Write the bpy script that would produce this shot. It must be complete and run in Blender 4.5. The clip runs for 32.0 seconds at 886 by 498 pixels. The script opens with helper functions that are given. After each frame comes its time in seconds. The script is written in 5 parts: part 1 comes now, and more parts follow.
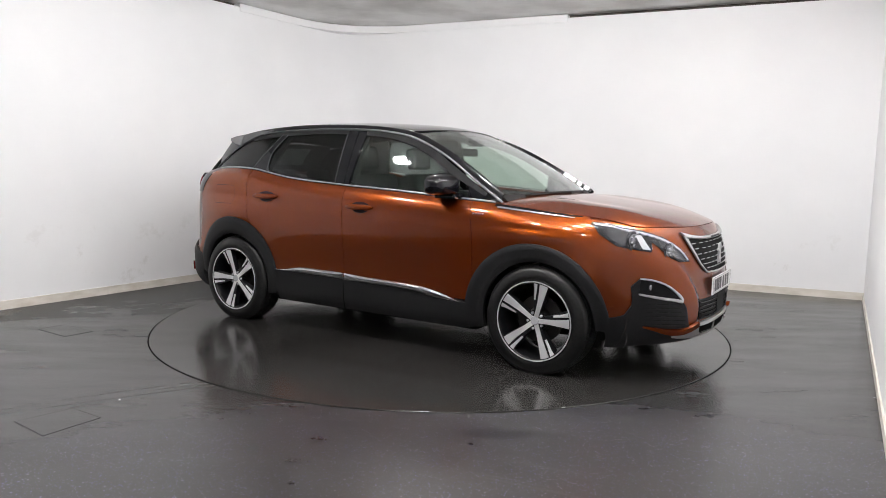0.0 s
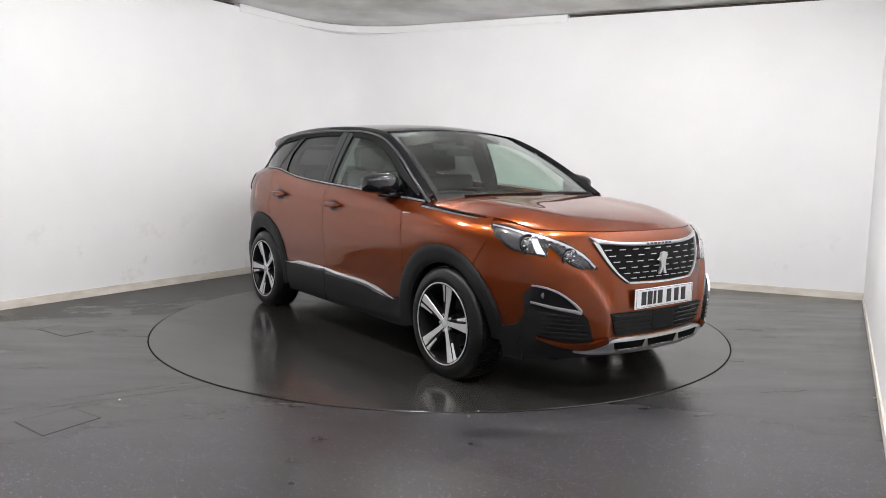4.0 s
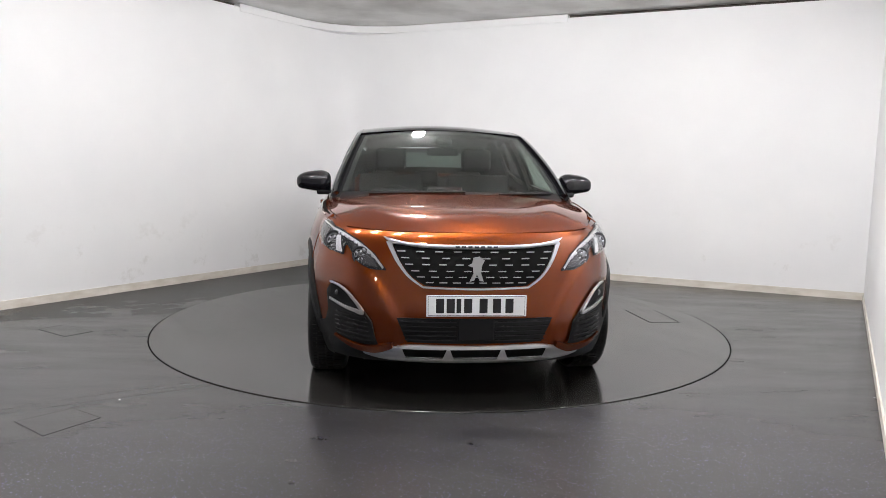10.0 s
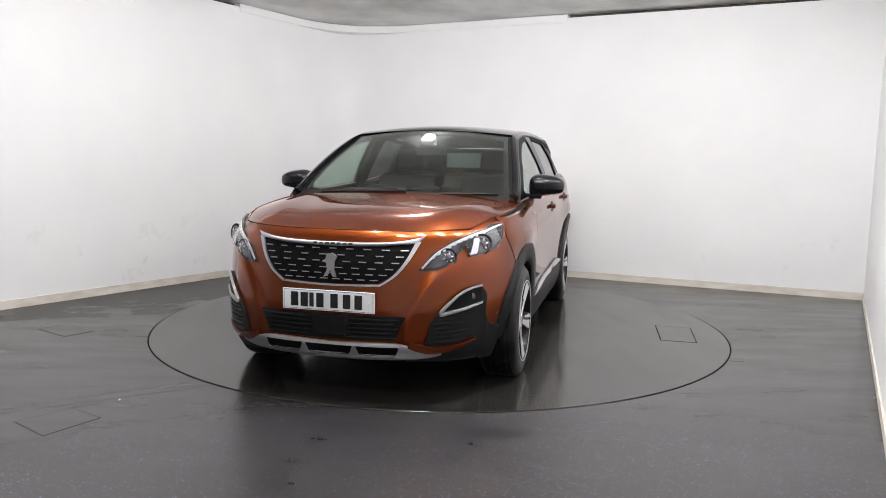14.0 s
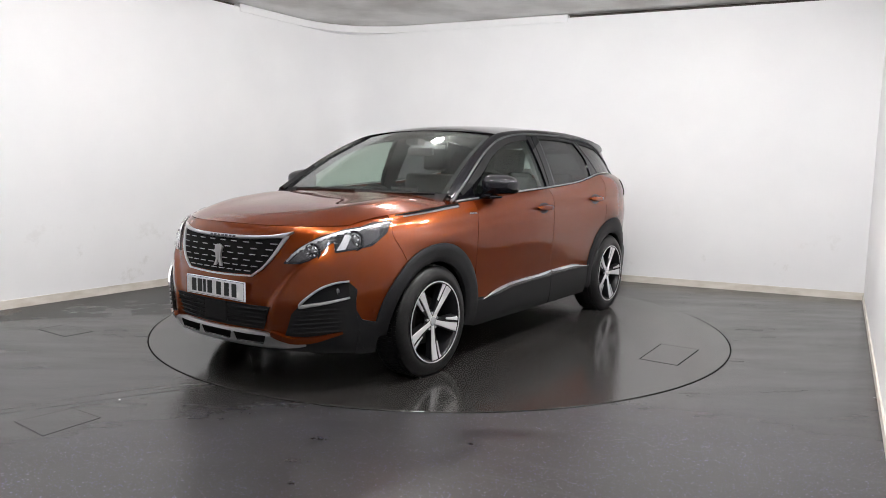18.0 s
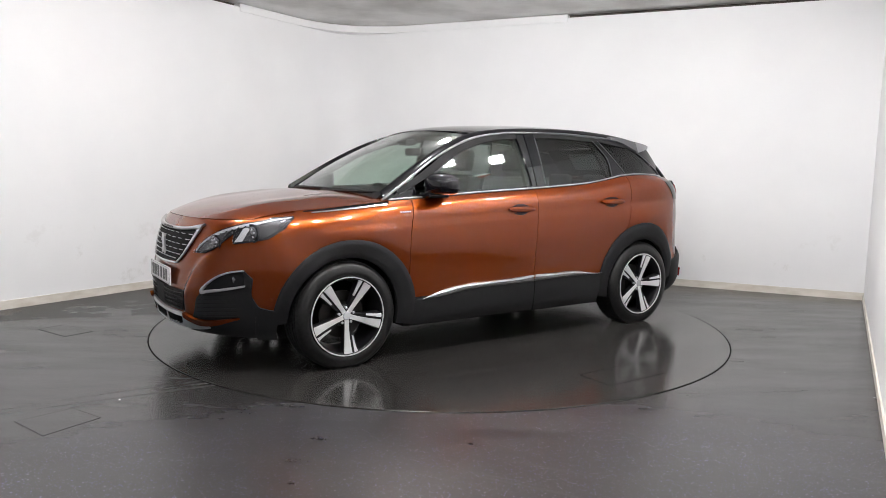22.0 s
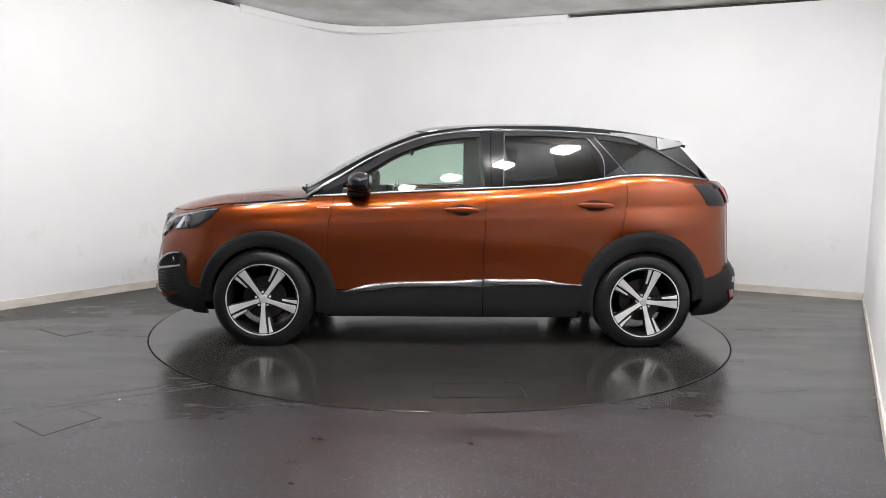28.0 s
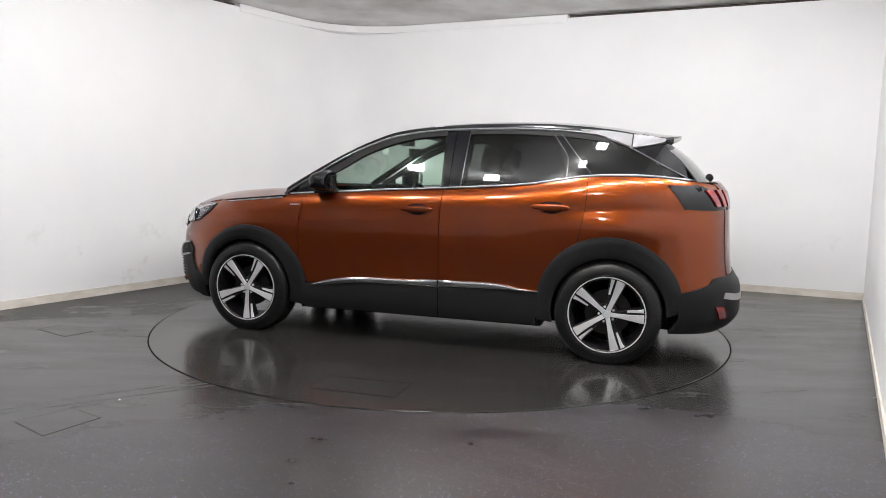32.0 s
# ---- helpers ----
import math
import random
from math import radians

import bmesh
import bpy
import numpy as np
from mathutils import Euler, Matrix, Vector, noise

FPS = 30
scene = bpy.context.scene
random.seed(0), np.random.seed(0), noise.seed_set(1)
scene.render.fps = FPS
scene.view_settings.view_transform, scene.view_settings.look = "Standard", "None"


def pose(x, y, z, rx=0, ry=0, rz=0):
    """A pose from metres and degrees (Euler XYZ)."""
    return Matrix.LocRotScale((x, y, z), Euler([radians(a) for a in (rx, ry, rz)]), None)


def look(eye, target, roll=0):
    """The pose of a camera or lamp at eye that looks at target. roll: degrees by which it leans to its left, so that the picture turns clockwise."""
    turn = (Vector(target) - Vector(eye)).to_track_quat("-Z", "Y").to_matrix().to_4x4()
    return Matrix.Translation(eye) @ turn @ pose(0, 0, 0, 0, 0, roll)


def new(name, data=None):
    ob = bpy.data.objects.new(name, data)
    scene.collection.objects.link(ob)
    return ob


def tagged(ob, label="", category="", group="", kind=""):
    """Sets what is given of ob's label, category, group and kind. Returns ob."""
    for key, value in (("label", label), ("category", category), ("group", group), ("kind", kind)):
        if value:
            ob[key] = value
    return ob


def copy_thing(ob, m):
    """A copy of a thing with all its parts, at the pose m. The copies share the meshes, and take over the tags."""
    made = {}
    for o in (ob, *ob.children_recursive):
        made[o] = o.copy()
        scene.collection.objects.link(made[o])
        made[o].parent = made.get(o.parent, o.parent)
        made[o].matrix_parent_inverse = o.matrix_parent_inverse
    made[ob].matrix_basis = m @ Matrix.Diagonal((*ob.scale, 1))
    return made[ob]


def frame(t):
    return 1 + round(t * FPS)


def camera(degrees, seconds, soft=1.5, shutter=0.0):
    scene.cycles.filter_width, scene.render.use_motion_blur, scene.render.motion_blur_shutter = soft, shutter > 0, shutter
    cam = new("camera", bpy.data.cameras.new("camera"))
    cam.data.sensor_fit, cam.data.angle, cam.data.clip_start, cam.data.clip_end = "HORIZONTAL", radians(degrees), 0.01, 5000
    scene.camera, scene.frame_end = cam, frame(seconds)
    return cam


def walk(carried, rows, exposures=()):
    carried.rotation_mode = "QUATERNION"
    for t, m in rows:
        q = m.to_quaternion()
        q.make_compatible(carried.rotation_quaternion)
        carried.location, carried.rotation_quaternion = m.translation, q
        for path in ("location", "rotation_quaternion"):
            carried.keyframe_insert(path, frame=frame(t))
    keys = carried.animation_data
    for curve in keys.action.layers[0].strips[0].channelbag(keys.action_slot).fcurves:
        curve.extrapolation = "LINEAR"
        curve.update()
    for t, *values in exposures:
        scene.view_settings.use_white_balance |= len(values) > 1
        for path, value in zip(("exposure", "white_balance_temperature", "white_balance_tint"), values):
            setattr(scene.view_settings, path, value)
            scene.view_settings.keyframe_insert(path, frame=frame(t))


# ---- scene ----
SECONDS = 32.0
cam = camera(63.3, SECONDS, soft=0.5)
EYE = Vector((-0.004, -5.811, 1.272))
PITCH, YAW, ROLL = radians(-6.606), radians(-0.116), 1.004
AHEAD = Vector((-math.sin(YAW) * math.cos(PITCH), math.cos(YAW) * math.cos(PITCH), math.sin(PITCH)))
walk(cam, [(0.0, look(EYE, EYE + AHEAD, ROLL)), (SECONDS, look(EYE, EYE + AHEAD, ROLL))])

# turntable: start angle, speed in degrees a second, and the point of the car that lies over its pivot
START, SPEED, PIVOT = -32.676, -5.1557, (0.059, 0.037)
DISC = 2.230
DISC_AT = Vector((-0.006, 0.024, 0.0))
DISC_TOP = 0.004
# how far the loaded tyres are pressed flat
SINK = 0.015

# ---- world and exposure ----
world = bpy.data.worlds.new("world")
scene.world = world
world.use_nodes = True
world.node_tree.nodes["Background"].inputs[0].default_value = (0.02, 0.02, 0.02, 1)
world.node_tree.nodes["Background"].inputs[1].default_value = 0.2
scene.view_settings.exposure = 0.0
LIGHT = 137.0


# ---- materials ----
def material(name, color=(0.5, 0.5, 0.5), rough=0.5, metal=0.0, coat=0.0, spec=0.5, emit=None, strength=0.0):
    m = bpy.data.materials.new(name)
    m.use_nodes = True
    b = m.node_tree.nodes["Principled BSDF"]
    b.inputs["Base Color"].default_value = (*color, 1)
    b.inputs["Roughness"].default_value = rough
    b.inputs["Metallic"].default_value = metal
    b.inputs["Coat Weight"].default_value = coat
    b.inputs["Coat Roughness"].default_value = 0.02
    b.inputs["Coat IOR"].default_value = 1.42
    b.inputs["Specular IOR Level"].default_value = spec
    if emit:
        b.inputs["Emission Color"].default_value = (*emit, 1)
        b.inputs["Emission Strength"].default_value = strength
    return m


def node(m, kind, **values):
    n = m.node_tree.nodes.new(kind)
    for key, value in values.items():
        n.inputs[key.replace("_", " ")].default_value = value
    return n


def link(m, a, out, b, inp):
    m.node_tree.links.new(a.outputs[out], b.inputs[inp])


def ramp(m, stops):
    n = m.node_tree.nodes.new("ShaderNodeValToRGB")
    e = n.color_ramp.elements
    e.remove(e[1])
    e[0].position, e[0].color = stops[0][0], (*stops[0][1], 1)
    for at, c in stops[1:]:
        e.new(at).color = (*c, 1)
    return n


def grainy(m, scale, dark, light, bump=0.0, rough=None, stretch=(1, 1, 1), detail=6.0, low=0.35, high=0.65):
    """Two-scale colour variation, relief and gloss variation on a material, by object coordinates."""
    b = m.node_tree.nodes["Principled BSDF"]
    tc, mp = m.node_tree.nodes.new("ShaderNodeTexCoord"), m.node_tree.nodes.new("ShaderNodeMapping")
    mp.inputs["Scale"].default_value = stretch
    link(m, tc, "Object", mp, "Vector")
    n1 = node(m, "ShaderNodeTexNoise", Scale=scale, Detail=detail)
    link(m, mp, "Vector", n1, "Vector")
    r = ramp(m, [(low, dark), (high, light)])
    link(m, n1, "Fac", r, "Fac")
    link(m, r, "Color", b, "Base Color")
    if rough:
        r2 = ramp(m, [(low, (rough[0],) * 3), (high, (rough[1],) * 3)])
        link(m, n1, "Fac", r2, "Fac")
        link(m, r2, "Color", b, "Roughness")
    if bump:
        n2 = node(m, "ShaderNodeTexNoise", Scale=scale * 9, Detail=4.0)
        link(m, mp, "Vector", n2, "Vector")
        bp = node(m, "ShaderNodeBump", Strength=0.4, Distance=bump)
        link(m, n2, "Fac", bp, "Height")
        link(m, bp, "Normal", b, "Normal")
    return m


def mixed(m, a, b, fac, blend="MIX"):
    n = m.node_tree.nodes.new("ShaderNodeMix")
    n.data_type, n.blend_type = "RGBA", blend
    for sock, v in ((6, a), (7, b), (0, fac)):
        if isinstance(v, tuple) and len(v) == 2:
            m.node_tree.links.new(v[0].outputs[v[1]], n.inputs[sock])
        else:
            n.inputs[sock].default_value = v
    return n


def calc(m, op, a, b=0.0, clamp=False):
    n = m.node_tree.nodes.new("ShaderNodeMath")
    n.operation, n.use_clamp = op, clamp
    for i, v in enumerate((a, b)):
        if isinstance(v, tuple):
            m.node_tree.links.new(v[0].outputs[v[1]], n.inputs[i])
        else:
            n.inputs[i].default_value = v
    return (n, 0)


def fade(m, v, lo, hi):
    """0 at lo, 1 at hi, smooth between."""
    n = m.node_tree.nodes.new("ShaderNodeMapRange")
    n.interpolation_type = "SMOOTHSTEP"
    n.inputs[1].default_value, n.inputs[2].default_value = lo, hi
    m.node_tree.links.new(v[0].outputs[v[1]], n.inputs[0])
    return (n, 0)


def floor_material(name, flecks=1.0, zones=True):
    """Dark vinyl with fine flecks; a film of water lies on most of it, with dry ground, puddles and tyre streaks."""
    m = material(name, (0.04, 0.04, 0.042), 0.25, spec=0.46)
    b = m.node_tree.nodes["Principled BSDF"]
    tc = m.node_tree.nodes.new("ShaderNodeTexCoord")

    def noise(scale, detail, rough=0.6, stretch=(1, 1, 1), turn=0.0):
        mp = m.node_tree.nodes.new("ShaderNodeMapping")
        mp.vector_type = "TEXTURE"
        mp.inputs["Scale"].default_value = [1 / k for k in stretch]
        mp.inputs["Rotation"].default_value = (0, 0, radians(turn))
        link(m, tc, "Object", mp, "Vector")
        n = node(m, "ShaderNodeTexNoise", Scale=scale, Detail=detail, Roughness=rough)
        link(m, mp, "Vector", n, "Vector")
        return (n, "Fac")

    sep = m.node_tree.nodes.new("ShaderNodeSeparateXYZ")
    link(m, tc, "Object", sep, "Vector")
    X, Y = (sep, "X"), (sep, "Y")
    big = noise(0.9, 7.0)
    base = ramp(m, [(0.3, (0.0155, 0.0147, 0.0148)), (0.7, (0.029, 0.0273, 0.0272))] if zones else [(0.3, (0.017, 0.0157, 0.0150)), (0.7, (0.031, 0.0288, 0.0277))])
    link(m, big[0], "Fac", base, "Fac")
    vor = m.node_tree.nodes.new("ShaderNodeTexVoronoi")
    vor.inputs["Scale"].default_value = 62.0
    link(m, tc, "Object", vor, "Vector")
    dots = ramp(m, [(0.14, (1, 1, 1)), (0.25, (0, 0, 0))])
    link(m, vor, "Distance", dots, "Fac")
    hue = ramp(m, [(0.0, (0.02, 0.02, 0.025)), (0.36, (0.04, 0.035, 0.07)), (0.47, (0.17, 0.16, 0.46)), (0.55, (0.24, 0.23, 0.44)), (0.63, (0.42, 0.40, 0.52)), (0.74, (0.12, 0.07, 0.09)), (0.82, (0.04, 0.03, 0.04))])
    link(m, vor, "Color", hue, "Fac")
    pale = ramp(m, [(0.34, (0.013, 0.0124, 0.0118)), (0.48, (0.028, 0.0266, 0.0252)), (0.62, (0.056, 0.0532, 0.0505))])
    grit = calc(m, "ADD", calc(m, "MULTIPLY", noise(150.0, 4.0, 0.7), 0.55), calc(m, "MULTIPLY", noise(4.5, 9.0, 0.7), 0.45))
    link(m, grit[0], 0, pale, "Fac")
    mx = mixed(m, (pale, "Color"), (hue, "Color"), (dots, "Color"))
    tiny = m.node_tree.nodes.new("ShaderNodeTexVoronoi")
    tiny.inputs["Scale"].default_value = 115.0
    link(m, tc, "Object", tiny, "Vector")
    spots = ramp(m, [(0.16, (1, 1, 1)), (0.27, (0, 0, 0))])
    link(m, tiny, "Distance", spots, "Fac")
    tint = ramp(m, [(0.0, (0.012, 0.011, 0.013)), (0.42, (0.03, 0.028, 0.05)), (0.47, (0.15, 0.14, 0.46)), (0.55, (0.17, 0.16, 0.36)), (0.61, (0.34, 0.32, 0.44)), (0.70, (0.015, 0.013, 0.015))])
    link(m, tiny, "Color", tint, "Fac")
    mx = mixed(m, (mx, 2), (tint, "Color"), (spots, "Color"))
    if zones:
        # dry ground before the turntable, its border bent round it
        edge = calc(m, "ADD", Y, calc(m, "MULTIPLY", calc(m, "POWER", calc(m, "ADD", X, -0.3), 2.0), 0.165))
        edge = calc(m, "ADD", edge, calc(m, "MULTIPLY", noise(1.1, 6.0), 0.5))
        dry = fade(m, edge, -1.35, -2.05)
        worn = fade(m, noise(0.5, 5.0), 0.30, 0.60)
        show = calc(m, "MULTIPLY", dry, calc(m, "ADD", calc(m, "MULTIPLY", worn, 0.5), 0.5))
        # dry ground along the left wall, with small puddles on it
        away = calc(m, "ADD", calc(m, "MULTIPLY", X, -0.34), Y)
        strip = fade(m, calc(m, "ADD", away, calc(m, "MULTIPLY", noise(1.7, 4.0), 0.35)), 1.0, 1.1)
        strip = calc(m, "MULTIPLY", strip, fade(m, X, -1.0, -1.7))
        pool = fade(m, noise(3.4, 3.0, 0.5, (1.0, 1.7, 1), 20), 0.53, 0.58)
        pool = calc(m, "MULTIPLY", pool, fade(m, away, 1.7, 1.4))
        dull = calc(m, "MULTIPLY", strip, calc(m, "SUBTRACT", 1.0, pool))
        # puddles before the turntable; the dark car mirrored in them is painted into the colour
        wet = None
        for px, py, rx, ry in ((-0.50, -2.39, 0.24, 0.055), (0.25, -2.49, 0.22, 0.075), (-0.62, -2.265, 0.10, 0.03)):
            dx, dy = calc(m, "DIVIDE", calc(m, "ADD", X, -px), rx), calc(m, "DIVIDE", calc(m, "ADD", Y, -py), ry)
            d = calc(m, "ADD", calc(m, "ADD", calc(m, "POWER", dx, 2.0), calc(m, "POWER", dy, 2.0)), calc(m, "MULTIPLY", noise(4.0, 6.0, 0.65), 2.2))
            one = fade(m, d, 2.9, 0.5)
            wet = one if wet is None else calc(m, "MAXIMUM", wet, one)
        # tyre streaks that run off the turntable
        run_off = calc(m, "ADD", calc(m, "MULTIPLY", X, -0.504), calc(m, "ADD", calc(m, "MULTIPLY", Y, 0.863), 0.867))
        lines = fade(m, noise(7.0, 3.0, 0.6, (0.10, 4.5, 1), 30.3), 0.50, 0.60)
        band = calc(m, "MULTIPLY", fade(m, calc(m, "ABSOLUTE", run_off), 0.14, 0.05), fade(m, X, -1.15, -1.5))
        streak = calc(m, "MULTIPLY", calc(m, "MULTIPLY", lines, band), fade(m, noise(2.2, 3.0), 0.30, 0.55))
        # pale dust outside the rim on the right
        rad = calc(m, "SQRT", calc(m, "ADD", calc(m, "POWER", X, 2.0), calc(m, "POWER", calc(m, "ADD", Y, -0.03), 2.0)))
        halo = calc(m, "MULTIPLY", fade(m, rad, DISC + 0.16, DISC + 0.02), calc(m, "MULTIPLY", fade(m, X, 0.6, 1.6), fade(m, noise(4.0, 5.0), 0.3, 0.7)))
        show = calc(m, "MULTIPLY", show, calc(m, "SUBTRACT", 1.0, calc(m, "MULTIPLY", wet, 0.25)))
    else:
        show = calc(m, "MULTIPLY", fade(m, noise(0.5, 5.0), 0.30, 0.60), flecks)
    col = mixed(m, (base, "Color"), (mx, 2), show)
    gl = noise(2.2, 8.0, 0.65, (0.5, 2.2, 1)) if zones else noise(1.3, 6.0, 0.6, (0.6, 2.4, 1), 25)
    gr = ramp(m, [(0.35, (0.17,) * 3), (0.7, (0.30,) * 3)] if zones else [(0.35, (0.13,) * 3), (0.7, (0.23,) * 3)])
    link(m, gl[0], "Fac", gr, "Fac")
    rough = ramp(m, [(0.35, (0.32,) * 3), (0.65, (0.42,) * 3)])
    link(m, noise(4.5, 9.0, 0.7)[0], "Fac", rough, "Fac")
    rr = mixed(m, (gr, "Color"), (rough, "Color"), show)
    if zones:
        rr = mixed(m, (rr, 2), (0.42, 0.42, 0.42, 1), calc(m, "MULTIPLY", dull, 0.85))
        rr = mixed(m, (rr, 2), (0.45, 0.45, 0.45, 1), calc(m, "MULTIPLY", streak, 0.6))
        col = mixed(m, (col, 2), (0.018, 0.013, 0.010, 1), calc(m, "MULTIPLY", streak, 0.8))
        # darker colour stands for the car's reflection in the puddles
        col = mixed(m, (col, 2), (0.011, 0.0102, 0.0106, 1), calc(m, "MULTIPLY", wet, 0.6))
        col = mixed(m, (col, 2), (0.045, 0.044, 0.045, 1), calc(m, "MULTIPLY", halo, 0.7))
        scratch = fade(m, noise(5.0, 2.0, 0.5, (0.07, 3.2, 1), -24), 0.62, 0.67)
        scratch = calc(m, "MULTIPLY", scratch, calc(m, "MULTIPLY", fade(m, noise(1.3, 3.0), 0.45, 0.6), 0.30))
        col = mixed(m, (col, 2), (0.075, 0.072, 0.070, 1), calc(m, "MULTIPLY", scratch, dry))
    link(m, col, 2, b, "Base Color")
    link(m, rr, 2, b, "Roughness")
    fine = noise(260.0, 3.0)
    if zones:
        bp = node(m, "ShaderNodeBump", Strength=0.12, Distance=0.002)
        link(m, fine[0], "Fac", bp, "Height")
        link(m, bp, "Normal", b, "Normal")
    return m


def glass_material(name, tint, gloss=1.0):
    m = bpy.data.materials.new(name)
    m.use_nodes = True
    nt = m.node_tree
    nt.nodes.clear()
    out = nt.nodes.new("ShaderNodeOutputMaterial")
    tr = node(m, "ShaderNodeBsdfTransparent", Color=(*tint, 1))
    gs = node(m, "ShaderNodeBsdfGlossy", Color=(1, 1, 1, 1), Roughness=0.01)
    lw = node(m, "ShaderNodeLayerWeight", Blend=0.5)
    pw = nt.nodes.new("ShaderNodeMath")
    pw.operation, pw.inputs[1].default_value = "POWER", 5.0
    link(m, lw, "Facing", pw, 0)
    fr = nt.nodes.new("ShaderNodeMath")
    fr.operation, fr.inputs[1].default_value, fr.inputs[2].default_value = "MULTIPLY_ADD", 0.9, 0.035 * gloss
    link(m, pw, 0, fr, 0)
    mx = nt.nodes.new("ShaderNodeMixShader")
    link(m, fr, 0, mx, 0)
    link(m, tr, 0, mx, 1)
    link(m, gs, 0, mx, 2)
    link(m, mx, 0, out, "Surface")
    return m


M_FLOOR = floor_material("vinyl_floor")
M_DISC = floor_material("turntable_vinyl", 0.0, False)
M_WALL = grainy(material("white_wall_paint", rough=0.55), 1.3, (0.85, 0.85, 0.86), (0.885, 0.885, 0.89), bump=0.0006)


def scuff_wall(m):
    """Faint smudges and rubbed marks low on the wall."""
    b = m.node_tree.nodes["Principled BSDF"]
    old = b.inputs["Base Color"].links[0].from_socket
    tc = m.node_tree.nodes.new("ShaderNodeTexCoord")
    sep = m.node_tree.nodes.new("ShaderNodeSeparateXYZ")
    link(m, tc, "Object", sep, "Vector")
    n = node(m, "ShaderNodeTexNoise", Scale=2.6, Detail=8.0, Roughness=0.72)
    link(m, tc, "Object", n, "Vector")
    marks = calc(m, "MULTIPLY", fade(m, (n, "Fac"), 0.57, 0.66), fade(m, (sep, "Z"), 1.1, 0.15))
    mx = mixed(m, (0, 0, 0, 1), (0.66, 0.65, 0.63, 1), calc(m, "MULTIPLY", marks, 0.45))
    m.node_tree.links.new(old, mx.inputs[6])
    link(m, mx, 2, b, "Base Color")


scuff_wall(M_WALL)
# tone of the added unseen walls, picked to throw light onto the car
M_FILLWALL = grainy(material("light_grey_fill_wall", rough=0.8), 2.0, (0.50, 0.50, 0.502), (0.58, 0.58, 0.58))
M_SKIRT = grainy(material("cream_skirting", rough=0.4), 5.0, (0.62, 0.57, 0.50), (0.76, 0.72, 0.66), stretch=(1, 1, 3))
M_CEIL = grainy(material("grey_plaster", rough=0.85), 1.4, (0.60, 0.59, 0.57), (0.85, 0.845, 0.83), bump=0.006, detail=10.0, low=0.33, high=0.58)
# dark brown that carries the shade inside the ceiling gap
M_RECESSSHADE = grainy(material("recess_shade", rough=0.8), 6.0, (0.03, 0.025, 0.022), (0.09, 0.07, 0.06))
M_GAP = material("black_gap", (0.003, 0.003, 0.003), 0.8, spec=0.05)
M_SEAM = material("worn_seam", (0.014, 0.013, 0.013), 0.36, spec=0.3)
M_LAMP = material("lamp_diffuser", (0.9, 0.9, 0.9), 0.5, emit=(1.0, 0.985, 0.985), strength=LIGHT)
M_METALFRAME = material("white_steel", (0.75, 0.75, 0.75), 0.4)


def paint_material():
    """Candy copper: a dark red-brown ground, bright orange flakes and a clear coat over both."""
    m = material("copper_metallic_paint", (0.040, 0.0054, 0.0011), 0.5, 0.0, 1.0, spec=0.0)
    nt = m.node_tree
    ground = nt.nodes["Principled BSDF"]
    flakes = nt.nodes.new("ShaderNodeBsdfPrincipled")
    flakes.inputs["Metallic"].default_value, flakes.inputs["Roughness"].default_value = 1.0, 0.30
    flakes.inputs["Coat Weight"].default_value, flakes.inputs["Coat Roughness"].default_value = 1.0, 0.02
    flakes.inputs["Coat IOR"].default_value = ground.inputs["Coat IOR"].default_value = 1.47
    tc = nt.nodes.new("ShaderNodeTexCoord")
    fl = node(m, "ShaderNodeTexNoise", Scale=900.0, Detail=2.0)
    link(m, tc, "Object", fl, "Vector")
    r = ramp(m, [(0.35, (0.50, 0.088, 0.003)), (0.65, (0.78, 0.152, 0.005))])
    link(m, fl, "Fac", r, "Fac")
    link(m, r, "Color", flakes, "Base Color")
    mx = nt.nodes.new("ShaderNodeMixShader")
    mx.inputs[0].default_value = 0.24
    link(m, ground, 0, mx, 1)
    link(m, flakes, 0, mx, 2)
    link(m, mx, 0, nt.nodes["Material Output"], "Surface")
    return m


M_PAINT = paint_material()
M_BLACK = material("gloss_black_paint", (0.004, 0.004, 0.0055), 0.5, 0.0, 1.0, spec=0.0)
M_CLAD = grainy(material("black_textured_plastic", rough=0.46, spec=0.16), 220.0, (0.0085, 0.0085, 0.009), (0.0160, 0.0160, 0.0166), bump=0.0006)
M_UNDER = material("underbody_black", (0.004, 0.004, 0.004), 0.8, spec=0.1)
# body copper darkened to paint the shade behind the handles
M_HANDLESHADE = material("shaded_copper_hollow", (0.016, 0.0024, 0.0007), 0.4, 0.0, 0.0, spec=0.15)
M_CHROME = material("satin_chrome", (0.55, 0.55, 0.56), 0.14, 1.0)
M_SILVER = material("silver_plastic", (0.46, 0.46, 0.47), 0.28, 0.8)
M_BLADE = material("brushed_blade", (0.10, 0.10, 0.105), 0.45, 0.5)
M_BRIGHTBLADE = material("bright_blade", (0.20, 0.20, 0.21), 0.45, 0.5)
M_ALLOY = material("diamond_cut_alloy", (0.72, 0.72, 0.73), 0.38, 0.55)
M_POCKET = material("black_alloy", (0.006, 0.006, 0.007), 0.3, 0.0, 0.1, spec=0.25)
M_TYRE = grainy(material("tyre_rubber", rough=0.36, spec=0.32), 60.0, (0.004, 0.004, 0.004), (0.009, 0.009, 0.009), bump=0.0008)
M_DISCB = material("brake_steel", (0.028, 0.026, 0.024), 0.45, 0.6)
M_GLASS = glass_material("clear_tinted_glass", (0.84, 0.92, 0.87))
M_SCREEN = glass_material("windscreen_glass", (0.84, 0.89, 0.86), 1.7)
M_PRIVACY = glass_material("privacy_glass", (0.40, 0.405, 0.41))
